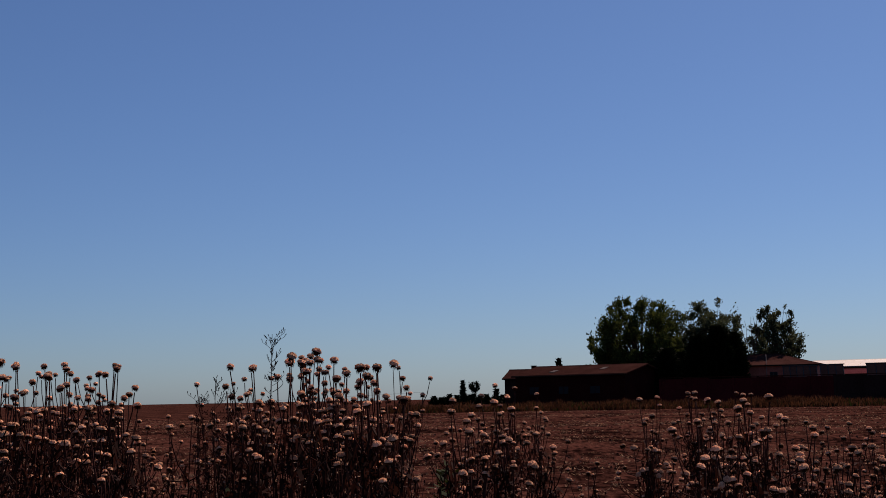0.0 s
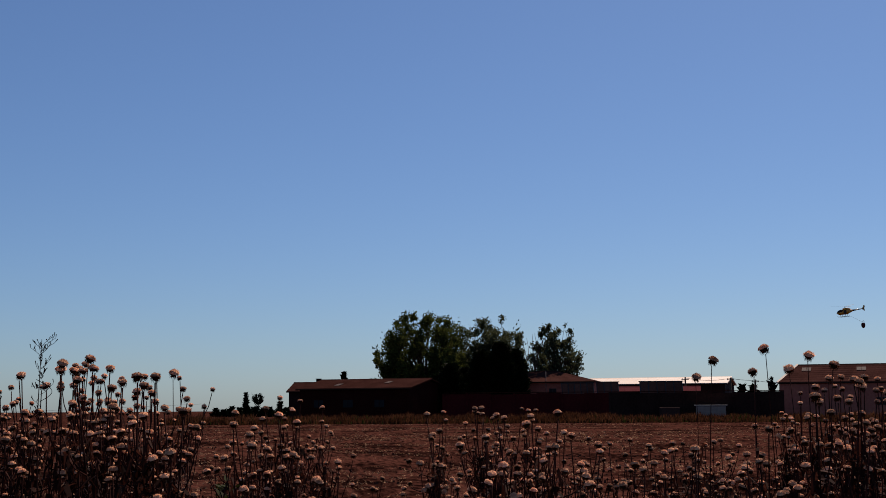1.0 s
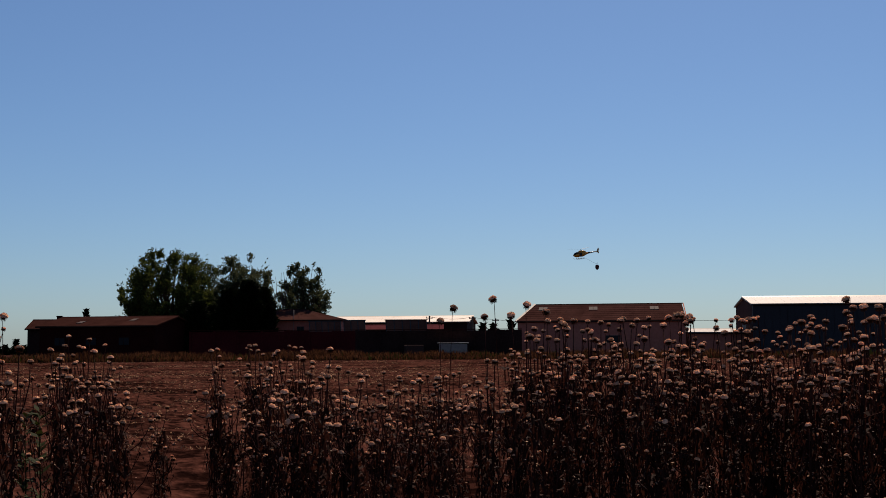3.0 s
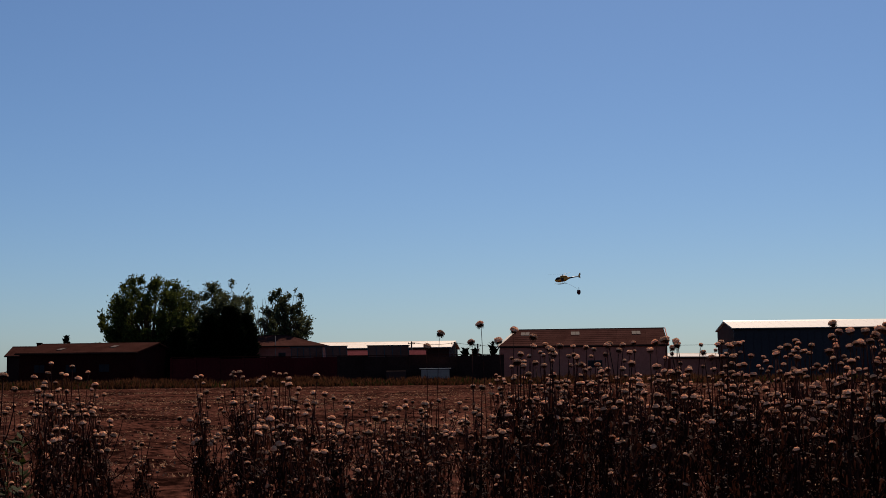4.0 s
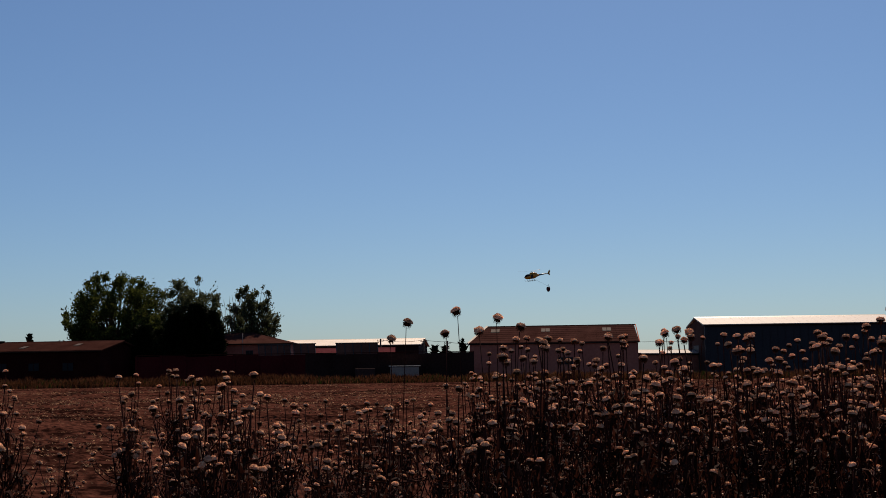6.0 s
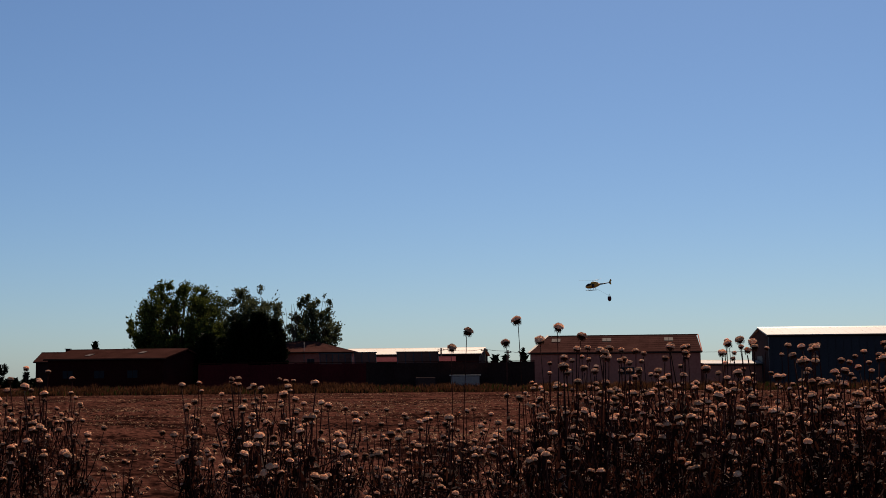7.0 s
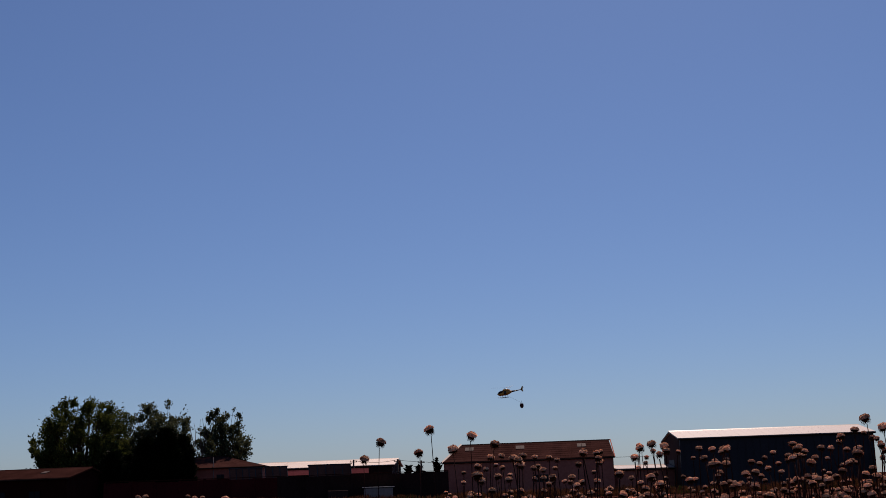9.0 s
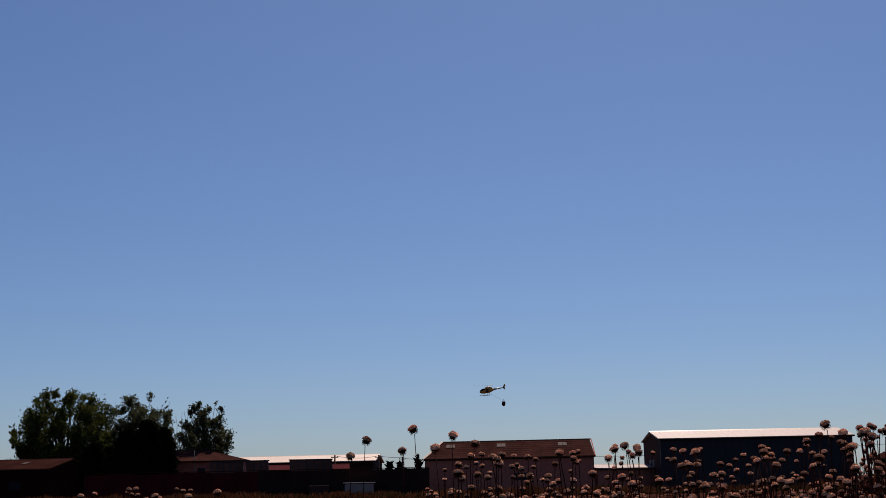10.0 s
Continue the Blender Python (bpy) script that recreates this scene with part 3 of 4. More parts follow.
def conifer(az, r, height, width, seed, label, n_leaf, size=0.28, taper=0.7, name="conifer", power=0.7):
    rng = random.Random(seed)
    th = empty(name, Matrix.Translation(at(az, r)), label, "tree", "dark conifers")
    v, f = [], []
    tube(v, f, [(0, 0, -0.4), (0, 0, height * 0.5), (0.03, 0, height * 0.97)], [0.3, 0.2, 0.03], 8)
    part("trunk", raw("trunk", v, f, M_BARK, True), th)
    v, f = [], []
    for i in range(n_leaf):
        u = rng.random() ** 0.9
        w = rng.uniform(0, 6.28)
        prof = min(1.0, (1 - u) / taper) ** power * min(1, 0.75 + u * 1.5)
        ragged = 0.8 + 0.5 * noise.noise(Vector((math.cos(w) * 3.4, math.sin(w) * 3.4, u * height * 1.0 + seed)))
        rad = width * 0.5 * prof * ragged * (rng.random() ** 0.3)
        p = Vector((math.cos(w) * rad, math.sin(w) * rad, height * (0.02 + 0.98 * u)))
        out = Vector((math.cos(w), math.sin(w), rng.uniform(0.1, 1.0))).normalized()
        b = Vector((rng.gauss(0, 1), rng.gauss(0, 1), rng.gauss(0, 1))).cross(out).normalized()
        q = size * rng.uniform(0.6, 1.4) * rng.choice((1, 1, 1, 1.9))
        k = len(v)
        v += [p - out * q, p + b * q * 0.4, p + out * q, p - b * q * 0.4]
        f.append((k, k + 1, k + 2, k + 3))
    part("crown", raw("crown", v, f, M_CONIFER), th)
    return th


broad_tree(8.72, 182, 15.6, 14.6, 3, M_LEAF, "large spreading broadleaf tree with dense green crown behind the shed", 52000, 0.25, 0.2, boughs=300, holes=0.11)
broad_tree(10.75, 192, 13.4, 7.0, 8, M_LEAF2, "thin grey-green tree between two dark crowns", 8000, 0.22, 0.3, holes=0.1, boughs=80)
broad_tree(11.85, 186, 15.6, 10.6, 21, M_LEAF2, "tall grey-green broadleaf tree behind the dark conifer", 21000, 0.23, 0.25, holes=0.12, boughs=170)
broad_tree(14.55, 184, 14.4, 8.0, 33, M_LEAF2, "broadleaf tree with bare pale branches beside the house", 19000, 0.22, 0.25, bare=9, holes=0.13, boughs=170)
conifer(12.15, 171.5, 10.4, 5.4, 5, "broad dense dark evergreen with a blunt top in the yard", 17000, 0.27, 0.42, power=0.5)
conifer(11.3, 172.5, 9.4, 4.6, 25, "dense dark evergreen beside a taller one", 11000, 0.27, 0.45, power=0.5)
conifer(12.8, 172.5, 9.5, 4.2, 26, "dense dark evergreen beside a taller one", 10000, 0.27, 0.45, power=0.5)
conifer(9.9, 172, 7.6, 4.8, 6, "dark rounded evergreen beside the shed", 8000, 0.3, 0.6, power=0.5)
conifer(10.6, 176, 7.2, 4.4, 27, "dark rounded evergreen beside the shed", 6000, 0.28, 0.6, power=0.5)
conifer(5.14, 196, 7.5, 2.8, 9, "small spiky conifer behind the shed roof", 500, 0.32, 1.0, "small_conifer")
conifer(24.0, 178, 5.7, 2.0, 10, "small spiky conifer beside the pink warehouse", 240, 0.3, 1.0, "small_conifer")
conifer(23.2, 176, 4.5, 2.6, 12, "small dark shrub behind the boundary wall", 500, 0.3, 0.6, "shrub")
conifer(22.75, 176, 4.6, 1.8, 13, "small dark shrub behind the boundary wall", 400, 0.3, 0.6, "shrub")
conifer(0.8, 330, 5.9, 1.0, 14, "slim dark cypress in the distance", 700, 0.4, 0.5, "cypress")
conifer(2.3, 330, 3.8, 1.0, 15, "slim dark cypress in the distance", 500, 0.4, 0.5, "cypress")
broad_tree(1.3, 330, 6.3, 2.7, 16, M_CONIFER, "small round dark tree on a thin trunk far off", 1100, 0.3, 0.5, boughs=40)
rngh = random.Random(77)
for i in range(12):
    conifer(-0.5 + i * 0.34, 325 + rngh.uniform(-6, 6), rngh.uniform(1.7, 3.0), rngh.uniform(2.5, 4.5), 40 + i, "low dark hedge bush in the distance", 260, 0.4, 0.8, "hedge_bush")


# ---- helicopter with a hanging water bag ----
def revolve(name, prof, material, sides=14, squash=1.0):
    """A body along x from rows of (x, centre height, half height, half width)."""
    v, f = [], []
    for x, zc, hh, hw in prof:
        for k in range(sides):
            w = 2 * math.pi * k / sides
            v.append((x, math.cos(w) * hw, zc + math.sin(w) * hh))
    for i in range(len(prof) - 1):
        for k in range(sides):
            k2 = (k + 1) % sides
            f.append((i * sides + k, i * sides + k2, (i + 1) * sides + k2, (i + 1) * sides + k))
    f.append(tuple(reversed(range(sides))))
    f.append(tuple(range((len(prof) - 1) * sides, len(prof) * sides)))
    return raw(name, v, f, material, True)


def helicopter(m):
    th = empty("helicopter", m, "yellow firefighting helicopter in flight with skids", "helicopter")
    part("fuselage", revolve("fuselage", [(-5.0, 0.55, 0.1, 0.1), (-4.7, 0.5, 0.35, 0.4), (-4.0, 0.55, 0.75, 0.75), (-3.0, 0.7, 0.95, 0.9), (-1.8, 0.8, 1.0, 0.92), (-0.6, 0.85, 0.95, 0.85), (0.5, 0.95, 0.6, 0.6), (1.2, 1.0, 0.35, 0.35)], M_YELLOW), th)
    part("windscreen", revolve("windscreen", [(-4.72, 0.78, 0.2, 0.3), (-4.2, 0.95, 0.5, 0.66), (-3.5, 1.15, 0.58, 0.8), (-2.9, 1.3, 0.42, 0.8)], M_GLASS), th)
    for s in (-1, 1):
        part("door", box("door", (-2.7, s * 0.93 - 0.02, 0.2), (-1.6, s * 0.93 + 0.02, 1.5), M_HDARK, 0.01), th)
        v, f = [], []
        tube(v, f, [(-4.4, s * 1.05, -0.75), (-4.0, s * 1.05, -0.95), (-0.6, s * 1.05, -0.95)], [0.07] * 3, 6)
        sk = part("skid", raw("skid", v, f, M_HDARK, True), th)
        for x in (-3.2, -1.2):
            v, f = [], []
            tube(v, f, [(x, s * 0.5, -0.1), (x, s * 1.05, -0.95)], [0.05, 0.05], 6)
            part("strut", raw("strut", v, f, M_HDARK), sk)
    part("engine_cowling", revolve("engine_cowling", [(-2.6, 1.85, 0.1, 0.2), (-2.2, 1.9, 0.32, 0.45), (-0.8, 1.9, 0.36, 0.45), (0.4, 1.7, 0.2, 0.3)], M_YELLOW), th)
    part("tail_boom", revolve("tail_boom", [(0.9, 1.0, 0.36, 0.36), (3.0, 1.15, 0.24, 0.24), (5.8, 1.35, 0.15, 0.13)], M_HDARK, 10), th)
    part("tail_fin", prism("tail_fin", [(5.2, 1.35), (5.9, 2.6), (6.3, 2.6), (6.1, 1.3), (6.3, 0.5), (6.0, 0.5)], -0.05, 0.05, M_YELLOW, "y"), th)
    part("stabiliser", box("stabiliser", (4.0, -1.25, 1.2), (4.5, 1.25, 1.26), M_HDARK, 0.02), th)
    v, f = [], []
    tube(v, f, [(-1.6, 0, 2.1), (-1.6, 0, 2.75)], [0.12, 0.1], 8)
    mast = part("rotor_mast", raw("rotor_mast", v, f, M_HDARK, True), th)
    for k in range(3):
        w = radians(25 + 120 * k)
        bm = bmesh.new()
        box_bm(bm, (0.3, -0.15, -0.015), (5.3, 0.15, 0.015), pose(-1.6, 0, 2.7, 0, 0, math.degrees(w)) @ pose(0, 0, 0, 3, -3, 0))
        part("rotor_blade", mesh_of("rotor_blade", bm, M_HDARK), mast)
    for k in range(2):
        bm = bmesh.new()
        box_bm(bm, (-0.07, 0.1, -0.9), (0.07, 0.13, 0.9), pose(6.0, 0.05, 1.5, 0, 40 + 180 * k, 0))
        part("tail_rotor_blade", mesh_of("tail_rotor_blade", bm, M_HDARK), th)
        break
    return th


heli_at = at(27.3, 490, 1.65 + 490 * math.tan(radians(3.98)))
heli_m = Matrix.Translation(heli_at) @ pose(0, 0, 0, 0, 0, -27.3) @ pose(0, 0, 0, 0, 0, 28) @ pose(0, 0, 0, 6, -6, 0)
helicopter(heli_m)
hook, bag = heli_m @ Vector((-1.4, 0, 0.0)), heli_m @ Vector((4.8, -0.6, -4.8))
v, f = [], []
tube(v, f, [hook, bag + Vector((0, 0, 1.1))], [0.03, 0.03], 5)
bucket = empty("water_bucket", Matrix.Translation(bag), "dark red canvas water bucket hanging from the helicopter", "bucket")
part("sling_rope", raw("sling_rope", [Vector(p) - bag for p in v], f, M_FRAME), bucket)
prof = [(0.12, -1.0), (0.45, -0.8), (0.7, -0.3), (0.74, 0.3), (0.6, 0.8), (0.52, 0.85), (0.35, 0.6)]
v, f = [], []
for rr, zz in prof:
    for k in range(16):
        w = 2 * math.pi * k / 16
        v.append((math.cos(w) * rr * (1 + 0.05 * math.sin(3 * w)), math.sin(w) * rr, zz))
for i in range(len(prof) - 1):
    for k in range(16):
        f.append((i * 16 + k, i * 16 + (k + 1) % 16, (i + 1) * 16 + (k + 1) % 16, (i + 1) * 16 + k))
f.append(tuple(reversed(range(16))))
part("bag", raw("bag", v, f, M_REDBAG, True), bucket)
for k in range(4):
    w = math.pi / 4 + k * math.pi / 2
    v, f = [], []
    tube(v, f, [(math.cos(w) * 0.58, math.sin(w) * 0.58, 0.82), (0, 0, 1.9)], [0.02, 0.02], 4)
    part("strap", raw("strap", v, f, M_FRAME), bucket)


# ---- dry thistles ----
def fluff_mesh(seed):
    """The pale domed top of a dry thistle head: a soft lumpy cushion with short bristles growing out of it."""
    rng = random.Random(seed)
    v, f = [], []
    rings, sides = 6, 16
    for i in range(rings):
        u = i / (rings - 1)
        rad = 0.039 * math.cos(u * 1.47) ** 0.85
        for k in range(sides):
            w = 2 * math.pi * k / sides
            q = 1 + 0.16 * noise.noise(Vector((math.cos(w) * 2.6, math.sin(w) * 2.6, u * 4 + seed))) + rng.uniform(-0.09, 0.09)
            v.append(Vector((math.cos(w) * rad * q, math.sin(w) * rad * q, 0.001 + 0.029 * math.sin(u * 1.5) * q)))
    for i in range(rings - 1):
        for k in range(sides):
            f.append((i * sides + k, i * sides + (k + 1) % sides, (i + 1) * sides + (k + 1) % sides, (i + 1) * sides + k))
    f.append(tuple((rings - 1) * sides + k for k in range(sides)))
    f.append(tuple(reversed(range(sides))))
    for i in range(5):
        for k in range(sides):
            if rng.random() < 0.35:
                continue
            p, q = v[i * sides + k], v[i * sides + (k + 1) % sides]
            c = (p + q) / 2
            tip = c + Vector((c.x, c.y, c.z * 0.9 + 0.004 * i)).normalized() * rng.uniform(0.003, 0.009) + Vector((rng.uniform(-0.003, 0.003), rng.uniform(-0.003, 0.003), 0))
            v.append(tip)
            f.append((i * sides + k, i * sides + (k + 1) % sides, len(v) - 1))
    return raw("fluff", v, f, M_HUSK, False)


def bract_mesh(seed):
    """The dark cup with drooping spiny bracts that grow out of it below the fluff."""
    rng = random.Random(seed)
    v, f = [], []
    n = 14
    rows = ((-0.032, 0.006), (-0.022, 0.019), (-0.012, 0.027), (-0.003, 0.032), (0.004, 0.033))
    for z, rad in rows:
        for k in range(n):
            w = 2 * math.pi * k / n
            v.append(Vector((math.cos(w) * rad, math.sin(w) * rad, z)))
    for i in range(4):
        for k in range(n):
            f.append((i * n + k, i * n + (k + 1) % n, (i + 1) * n + (k + 1) % n, (i + 1) * n + k))
    f.append(tuple(reversed(range(n))))
    for i, drop in ((3, 0.020), (2, 0.025), (1, 0.024)):
        for k in range(n):
            if rng.random() < 0.22:
                continue
            a0, a1 = i * n + k, i * n + (k + 1) % n
            c = (v[a0] + v[a1]) / 2
            o = Vector((c.x, c.y, 0)).normalized()
            s = (v[a1] - v[a0]) * 0.4
            mid = c + o * 0.011 + Vector((0, 0, -drop * rng.uniform(0.05, 0.5)))
            tip = c + o * rng.uniform(0.006, 0.016) + Vector((0, 0, -drop * rng.uniform(0.8, 1.5)))
            b = len(v)
            v += [mid + s, mid - s, tip]
            f += [(a0, a1, b, b + 1), (b + 1, b, b + 2)]
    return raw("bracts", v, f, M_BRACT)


FLUFFS, BRACTS = [fluff_mesh(s) for s in range(6)], [bract_mesh(50 + s) for s in range(6)]


def thistle(seed, heads, spread, lone=False, tall=1.6):
    """A dry thistle: a stem with branches, withered leaves, and a head on every tip."""
    rng = random.Random(seed)
    th = empty("dry_thistle", Matrix.Identity(4), "tall dry brown thistle with pale fluffy seed heads" if not lone else "single tall dry thistle stalk with a pale head", "thistle", "dry thistles")
    v, f, tips = [], [], []
    main, p, d = [], Vector((0, 0, -0.1)), Vector((rng.uniform(-0.06, 0.06), rng.uniform(-0.06, 0.06), 1))
    for i in range(9):
        main.append(p.copy())
        d = (d + Vector((rng.uniform(-0.05, 0.05), rng.uniform(-0.05, 0.05), 0))).normalized()
        p = p + d * (tall + 0.1) / 8
    over = main[-1].z - tall + 0.03
    main = [Vector((q.x, q.y, q.z - over * i / 8)) for i, q in enumerate(main)]
    if lone:
        main = [q - Vector((main[-1].x, main[-1].y, 0)) * (i / 8) ** 2 for i, q in enumerate(main)]
    tube(v, f, main, [(0.0052 if lone else 0.0068) - 0.0004 * i for i in range(9)], 6)
    tips.append((main[-1], (main[-1] - main[-2]).normalized()))
    for k in range(heads - 1):
        i = rng.randint(5, 6) if k % 3 else rng.randint(3, 5)
        w = rng.uniform(0, 6.28)
        b0 = main[i]
        out = Vector((math.cos(w), math.sin(w), 0)) * spread * rng.uniform(0.4, 1.1)
        top = min(tall - rng.uniform(0.04, 0.42), b0.z + rng.uniform(0.18, 0.62))
        b1 = b0 + out * 0.6 + Vector((0, 0, (top - b0.z) * 0.35))
        b2 = b0 + out * 0.9 + Vector((0, 0, (top - b0.z) * 0.7))
        b3 = b0 + out * rng.uniform(0.92, 1.1) + Vector((0, 0, top - b0.z))
        base = len(v)
        tube(v, f, [b0, b1, b2, b3], [0.0044, 0.004, 0.0034, 0.003], 5)
        f.append((i * 6, base, base + 1))   # the branch grows out of the stem
        tips.append((b3, (b3 - b2).normalized()))
    for k in range(7 if not lone else 0):   # short dry twigs with shrunken buds
        i, w = rng.randint(1, 5), rng.uniform(0, 6.28)
        q0, o = main[i].lerp(main[i + 1], rng.random() * 0.2), Vector((math.cos(w), math.sin(w), 0))
        q1, q2 = q0 + o * rng.uniform(0.04, 0.09) + Vector((0, 0, 0.05)), q0 + o * rng.uniform(0.08, 0.15) + Vector((0, 0, rng.uniform(0.1, 0.26)))
        base = len(v)
        tube(v, f, [q0, q1, q2, q2 + Vector((0, 0, 0.012)), q2 + Vector((0, 0, 0.026))], [0.003, 0.0026, 0.0022, 0.011, 0.004], 5)
        f.append((i * 6, base, base + 1))
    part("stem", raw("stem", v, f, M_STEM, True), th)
    v, f = [], []
    for k in range(88 if not lone else 5):   # withered, curled leaves
        i = rng.uniform(0.6, 6.6)
        q = main[int(i)].lerp(main[int(i) + 1], i % 1)
        w, ln = rng.uniform(0, 6.28), rng.uniform(0.04, 0.13)
        o, s = Vector((math.cos(w), math.sin(w), 0)), Vector((-math.sin(w), math.cos(w), 0.3)) * rng.uniform(0.006, 0.015)
        a1 = q + o * ln * 0.5 + Vector((0, 0, ln * rng.uniform(-0.1, 0.5)))
        a2 = q + o * ln * 0.8 + Vector((0, 0, -ln * rng.uniform(0.0, 0.7)))
        a3 = q + o * ln * 0.7 + Vector((0, 0, -ln * rng.uniform(0.5, 1.2)))
        b = len(v)
        v += [q - s * 0.4, q + s * 0.4, a1 + s, a1 - s, a2 + s * 0.7, a2 - s * 0.7, a3]
        f += [(b, b + 1, b + 2, b + 3), (b + 3, b + 2, b + 4, b + 5), (b + 5, b + 4, b + 6)]
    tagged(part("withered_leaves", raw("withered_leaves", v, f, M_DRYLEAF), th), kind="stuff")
    v, f = [], []
    for k in range(26 if not lone else 0):   # small pale flakes round the stem, painted glints of sun on the leaves
        i = rng.uniform(0.4, 5.8)
        q = main[int(i)].lerp(main[int(i) + 1], i % 1) + Vector((rng.uniform(-1, 1), rng.uniform(-1, 1), 0)) * 0.07
        a1, a2 = Vector((rng.gauss(0, 1), rng.gauss(0, 1), rng.gauss(0, 0.6))).normalized() * rng.uniform(0.006, 0.016), Vector((rng.gauss(0, 1), rng.gauss(0, 1), rng.gauss(0, 1))).normalized() * rng.uniform(0.003, 0.007)
        b = len(v)
        v += [q - a1, q + a2, q + a1, q - a2]
        f.append((b, b + 1, b + 2, b + 3))
    if v:
        tagged(part("leaf_litter", raw("leaf_litter", v, f, M_GLINT), th, "small pale flakes standing in for glints on dry leaves"), kind="stuff")
    for tip, way in tips:
        way = (way + Vector((rng.uniform(-0.45, 0.45), rng.uniform(-0.45, 0.45), 0.7))).normalized()
        m = Matrix.Translation(tip + way * 0.026) @ way.to_track_quat("Z", "Y").to_matrix().to_4x4() @ Matrix.Diagonal((*[rng.uniform(0.5, 0.7) * (1.12 if lone else 0.98) * (0.5 + 0.5 * (tip.z / tall) ** 2.5)] * 3, 1))
        k = rng.randrange(6)
        hd = part("seed_head", BRACTS[k], th, "", m)
        part("fluff", FLUFFS[k], hd, "pale straw-coloured fluff", Matrix.Diagonal((1.14, 1.14, 1.15, 1)))
    return th


# top of the thistles' outline: bearing, degrees above eye level, share of plants
OUTLINE = [(-22, 2.5, 1.1), (-14.3, 2.0, 1.1), (-14.0, -0.1, 0.3), (-10.4, 0.0, 0.35), (-10.0, 1.3, 1), (-7, 2.4, 1.3), (-1.2, 1.8, 1.2), (-0.8, -0.3, 0.3), (0.6, 0.2, 0.8), (2.6, 0.9, 1.0),
           (4.2, 0.1, 0.8), (4.9, -1.0, 0.4), (6.0, -1.8, 0.2), (8.6, -1.8, 0.2), (9.2, 0.4, 1.1), (12.5, 0.45, 1.1), (16, -0.2, 1.1), (17.5, -1.0, 1.1), (21.5, -1.1, 1.1), (23.2, -0.4, 1.2), (24.6, 0.7, 1.3), (26, 1.6, 1.6), (32, 1.85, 1.9), (34, 1.6, 2.2), (40, 1.7, 2.2), (42, 2.0, 2.2), (45, 2.5, 1.8), (49, 2.5, 1.5)]


def grow_thistles():
    rng = random.Random(2024)
    heights = (1.0, 1.0, 1.25, 1.25, 1.25, 1.5, 1.5, 1.5, 1.75, 1.75, 1.75)
    kinds = [thistle(100 + s, (6, 4, 6, 8, 5, 8, 5, 9, 7, 5, 8)[s], (0.16, 0.14, 0.2, 0.2, 0.15, 0.2, 0.14, 0.22, 0.2, 0.14, 0.18)[s], False, heights[s]) for s in range(11)]
    az, spots = [o[0] for o in OUTLINE], []
    while len(spots) < 450:
        a = rng.uniform(-22, 49)
        top, share = np.interp(a, az, [o[1] for o in OUTLINE]), np.interp(a, az, [o[2] for o in OUTLINE])
        if rng.random() > share / 2.0:
            continue
        r = rng.uniform(6.5, 13.0)
        el = top - (3.6 if a > 9 else 2.3) * rng.random() ** 1.75
        h = 1.65 + r * math.tan(radians(el))
        if h < 0.85:
            continue
        fits = [k for k in range(11) if abs(heights[k] - h) < 0.16] or [k for k in range(11) if heights[k] == (1.0 if h < 1.2 else 1.75)]
        k = rng.choice(fits)
        s = h / heights[k]
        m = Matrix.Translation(near(a, r, -0.06)) @ pose(0, 0, 0, rng.uniform(-2, 2), rng.uniform(-2, 2), rng.uniform(0, 360))
        spots.append((r, k, s, m))
    spots.sort(key=lambda q: q[0])
    # the plants of the nearer rows are things of their own
    used = set()
    for r, k, s, m in spots[:284]:
        if k in used:
            copy_thing(kinds[k], m @ Matrix.Diagonal((*[s / kinds[k].scale.x] * 3, 1)))
        else:
            kinds[k].matrix_basis, _ = m @ Matrix.Diagonal((s, s, s, 1)), used.add(k)
    # the rows behind them are one stand
    slots = [M_STEM, M_DRYLEAF, M_GLINT, M_BRACT, M_HUSK]
    verts, faces, index = [], [], []
    for r, k, s, m in spots[284:]:
        full = m @ Matrix.Diagonal((s, s, s, 1))
        for ob in kinds[k].children_recursive:
            local = ob.matrix_basis if ob.parent == kinds[k] else ob.parent.matrix_basis @ ob.matrix_basis
            w, base = full @ local, len(verts)
            verts += [w @ q.co for q in ob.data.vertices]
            faces += [tuple(base + i for i in p.vertices) for p in ob.data.polygons]
            index += [slots.index(ob.data.materials[0])] * len(ob.data.polygons)
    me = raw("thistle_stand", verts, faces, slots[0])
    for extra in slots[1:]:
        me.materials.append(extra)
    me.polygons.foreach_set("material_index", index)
    tagged(new("thistle_stand", me), "dense stand of dry brown thistles with pale heads", "thistles", kind="stuff")
    # lone stalks that stand clear above the rest: bearing, degrees above eye level, distance
    lone = thistle(300, 1, 0.1, True, 1.85)
    first = True
    for a, el, r in ((21.41, 2.02, 7.0), (23.73, 2.5, 7.0), (25.48, 2.17, 7.0), (20.7, 1.3, 7.4), (23.2, 1.5, 7.6), (26.5, 1.75, 7.2), (24.7, 1.6, 6.8), (-6.0, 2.2, 7.0), (-7.1, 2.0, 6.8), (-2.4, 1.6, 7.2), (33.0, 1.35, 8.0), (33.5, 1.5, 7.8), (34.0, 1.4, 8.2), (42.55, 2.2, 7.0), (43.2, 1.8, 7.3), (43.5, 1.2, 7.6), (44.3, 1.6, 7.4), (45.0, 1.8, 7.0)):
        s = (1.69 + r * math.tan(radians(el))) / 1.85
        m = Matrix.Translation(near(a, r, -0.03)) @ pose(0, 0, 0, 0, 0, a * 77)
        if first:
            lone.matrix_basis, first = m @ Matrix.Diagonal((s, s, s, 1)), False
        else:
            copy_thing(lone, m @ Matrix.Diagonal((*[s / lone.scale.x] * 3, 1)))


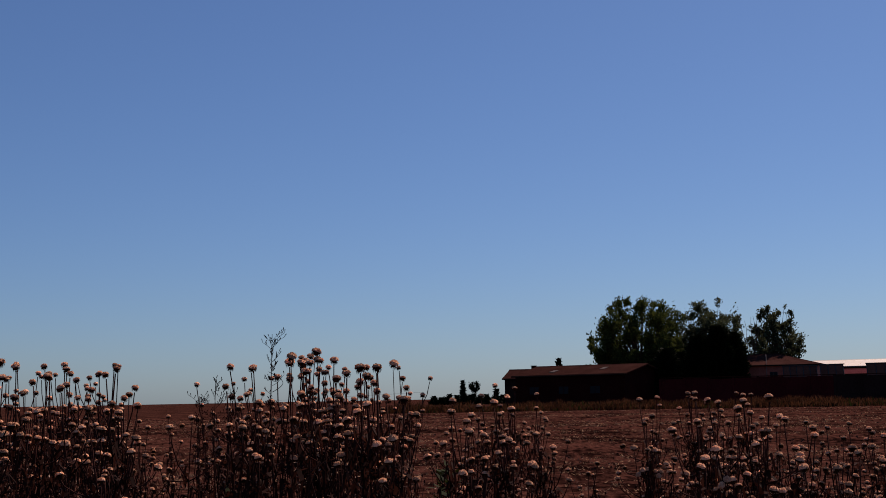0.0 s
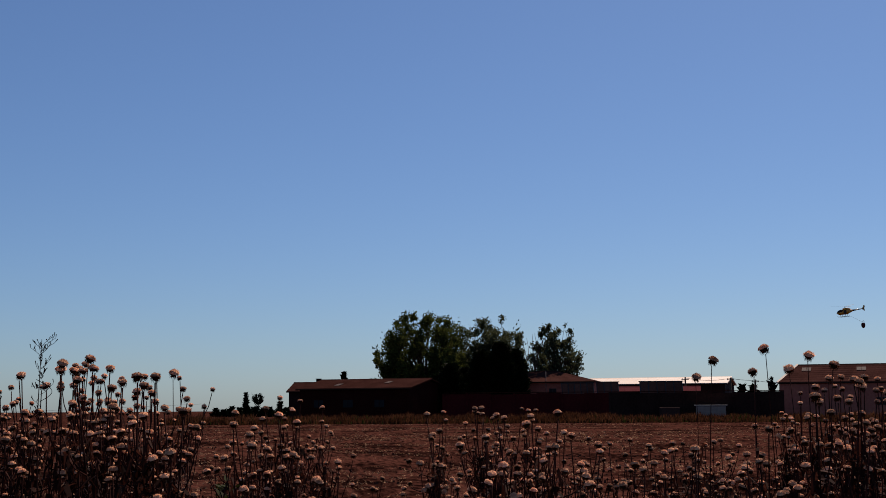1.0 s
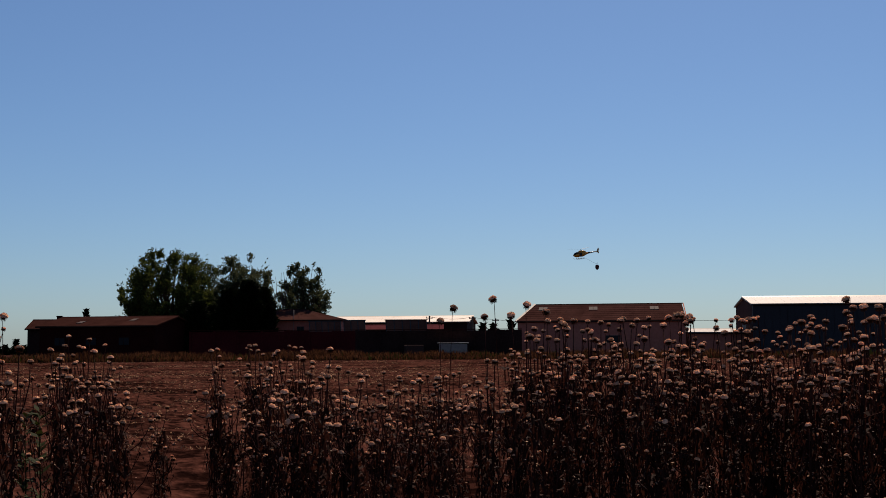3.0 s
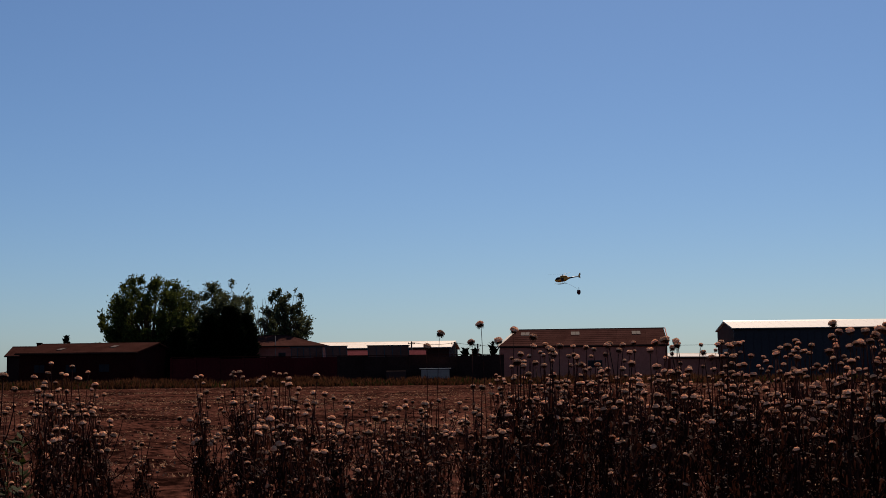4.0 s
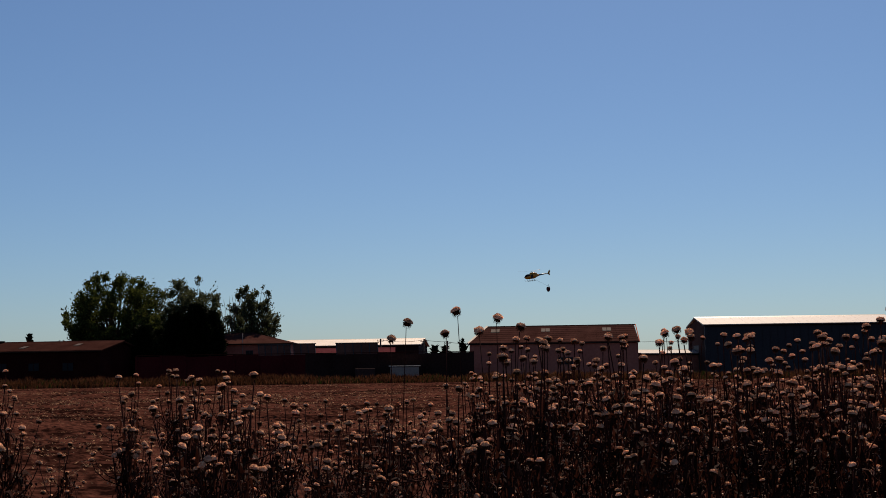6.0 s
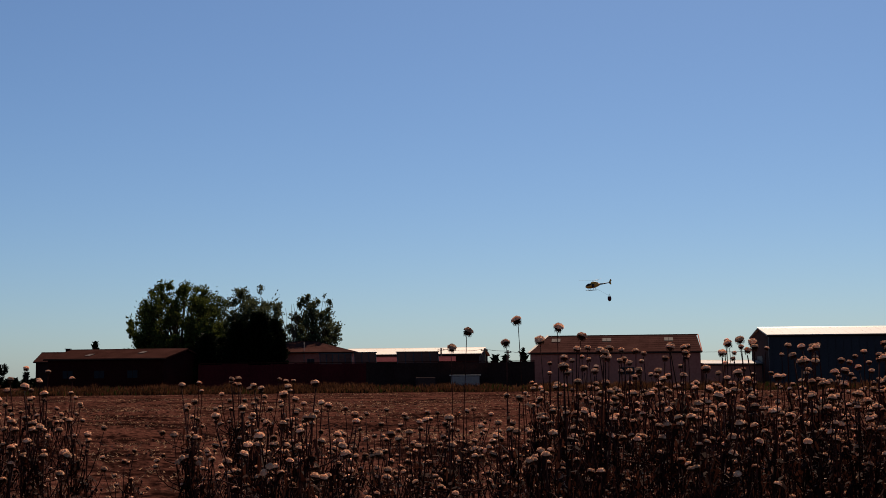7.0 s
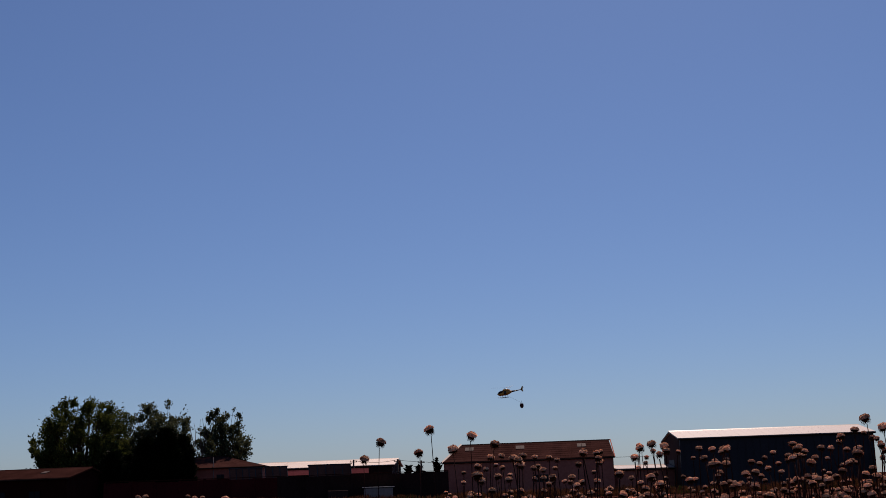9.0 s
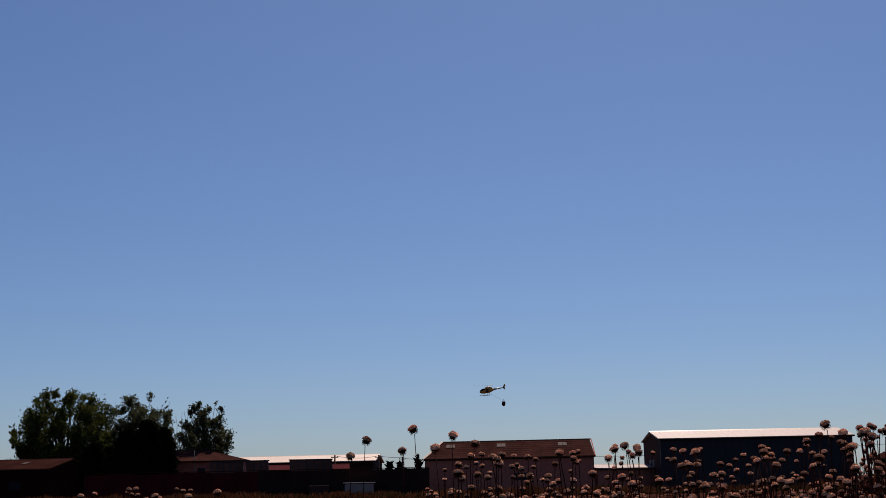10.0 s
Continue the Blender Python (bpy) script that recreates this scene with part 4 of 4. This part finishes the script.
def dry_weed(az, el, r, seed, curl, label):
    """A tall leafless weed with fine twigs."""
    rng = random.Random(seed)
    h = 1.6 + r * math.tan(radians(el))
    th = empty("dry_weed", Matrix.Translation(near(az, r)), label, "weed", "dry weeds")
    v, f = [], []
    tube(v, f, [(0, 0, -0.1), (0.01, 0, h * 0.5), (-0.01, 0, h * 0.8), (0.0, 0, h)], [0.006, 0.005, 0.003, 0.0015], 5)
    part("stem", raw("stem", v, f, M_STEM), th)
    v, f = [], []
    for k in range(34):
        z = h * rng.uniform(0.76, 0.99)
        w, ln = rng.uniform(0, 6.28), rng.uniform(0.02, 0.075)
        pts = [Vector((0, 0, z)) + Vector((math.cos(w) * ln * i / 4, math.sin(w) * ln * i / 4, ln * 0.9 * (i / 4) ** (1.5 if k % 2 else 0.7) * (1 if k % 3 else -0.3))) for i in range(5)]
        tube(v, f, pts, [0.0013, 0.0012, 0.0011, 0.001, 0.0008], 4)
        for j in range(3):
            q = pts[2 + j % 3]
            tube(v, f, [q, q + Vector((rng.uniform(-0.015, 0.015), rng.uniform(-0.015, 0.015), 0.02))], [0.001, 0.0026], 4)
    if curl:
        pts = [Vector((0.06 * math.sin(i * 0.35), 0, h * 0.84 + 0.16 * i / 14)) for i in range(11)]
        tube(v, f, pts, [0.0018] * 11, 4)
    part("twig_spray", raw("twig_spray", v, f, M_STEM), th)


grow_thistles()
dry_weed(-7.95, 3.5, 7.0, 1, True, "tall dry leafless weed with a curled side twig")
dry_weed(-10.5, 1.25, 7.2, 2, False, "fine dry branching weed among the thistles")
dry_weed(-9.8, 1.0, 7.6, 3, False, "fine dry branching weed among the thistles")
dry_weed(-11.2, 0.7, 7.4, 4, False, "fine dry branching weed among the thistles")


def green_weed(az, r, h, seed, flowers):
    """A low leafy weed that is still green."""
    rng = random.Random(seed)
    th = empty("green_weed", Matrix.Translation(near(az, r)), "green leafy weed" + (" with small yellow flowers" if flowers else "") + " among dry thistles", "weed", "green weeds")
    v, f = [], []
    tube(v, f, [(0, 0, -0.05), (0.02, 0, h * 0.5), (0, 0.02, h)], [0.007, 0.006, 0.003], 6)
    part("stem", raw("stem", v, f, M_GREEN, True), th)
    v, f = [], []
    for k in range(70):
        z = h * rng.uniform(0.3, 1.0)
        w, ln = rng.uniform(0, 6.28), rng.uniform(0.05, 0.14)
        o, e = Vector((math.cos(w), math.sin(w), rng.uniform(0.0, 0.9))), Vector((-math.sin(w), math.cos(w), 0)) * ln * 0.22
        p = Vector((0, 0, z))
        b = len(v)
        v += [p, p + o * ln * 0.5 + e, p + o * ln, p + o * ln * 0.5 - e]
        f.append((b, b + 1, b + 2, b + 3))
    tagged(part("leaves", raw("leaves", v, f, M_GREEN), th), kind="stuff")
    for k in range(flowers):
        w = rng.uniform(0, 6.28)
        p = Vector((math.cos(w) * rng.uniform(0.02, 0.09), math.sin(w) * 0.05, h * rng.uniform(0.9, 1.05)))
        v, f = [], []
        for j in range(7):
            q = 6.28 * j / 7
            b = len(v)
            v += [p, p + Vector((math.cos(q) * 0.012, math.sin(q) * 0.012, 0.006)), p + Vector((math.cos(q + 0.45) * 0.02, math.sin(q + 0.45) * 0.02, 0.004)), p + Vector((math.cos(q + 0.9) * 0.012, math.sin(q + 0.9) * 0.012, 0.006))]
            f.append((b, b + 1, b + 2, b + 3))
        part("flower", raw("flower", v, f, M_YELLOW), th, "small yellow flower")


for az, r, h, seed, flowers in ((-9.7, 8.2, 1.02, 61, 5), (0.1, 8.6, 1.18, 62, 0), (-0.3, 9.4, 1.1, 63, 0)):
    green_weed(az, r, h, seed, flowers)
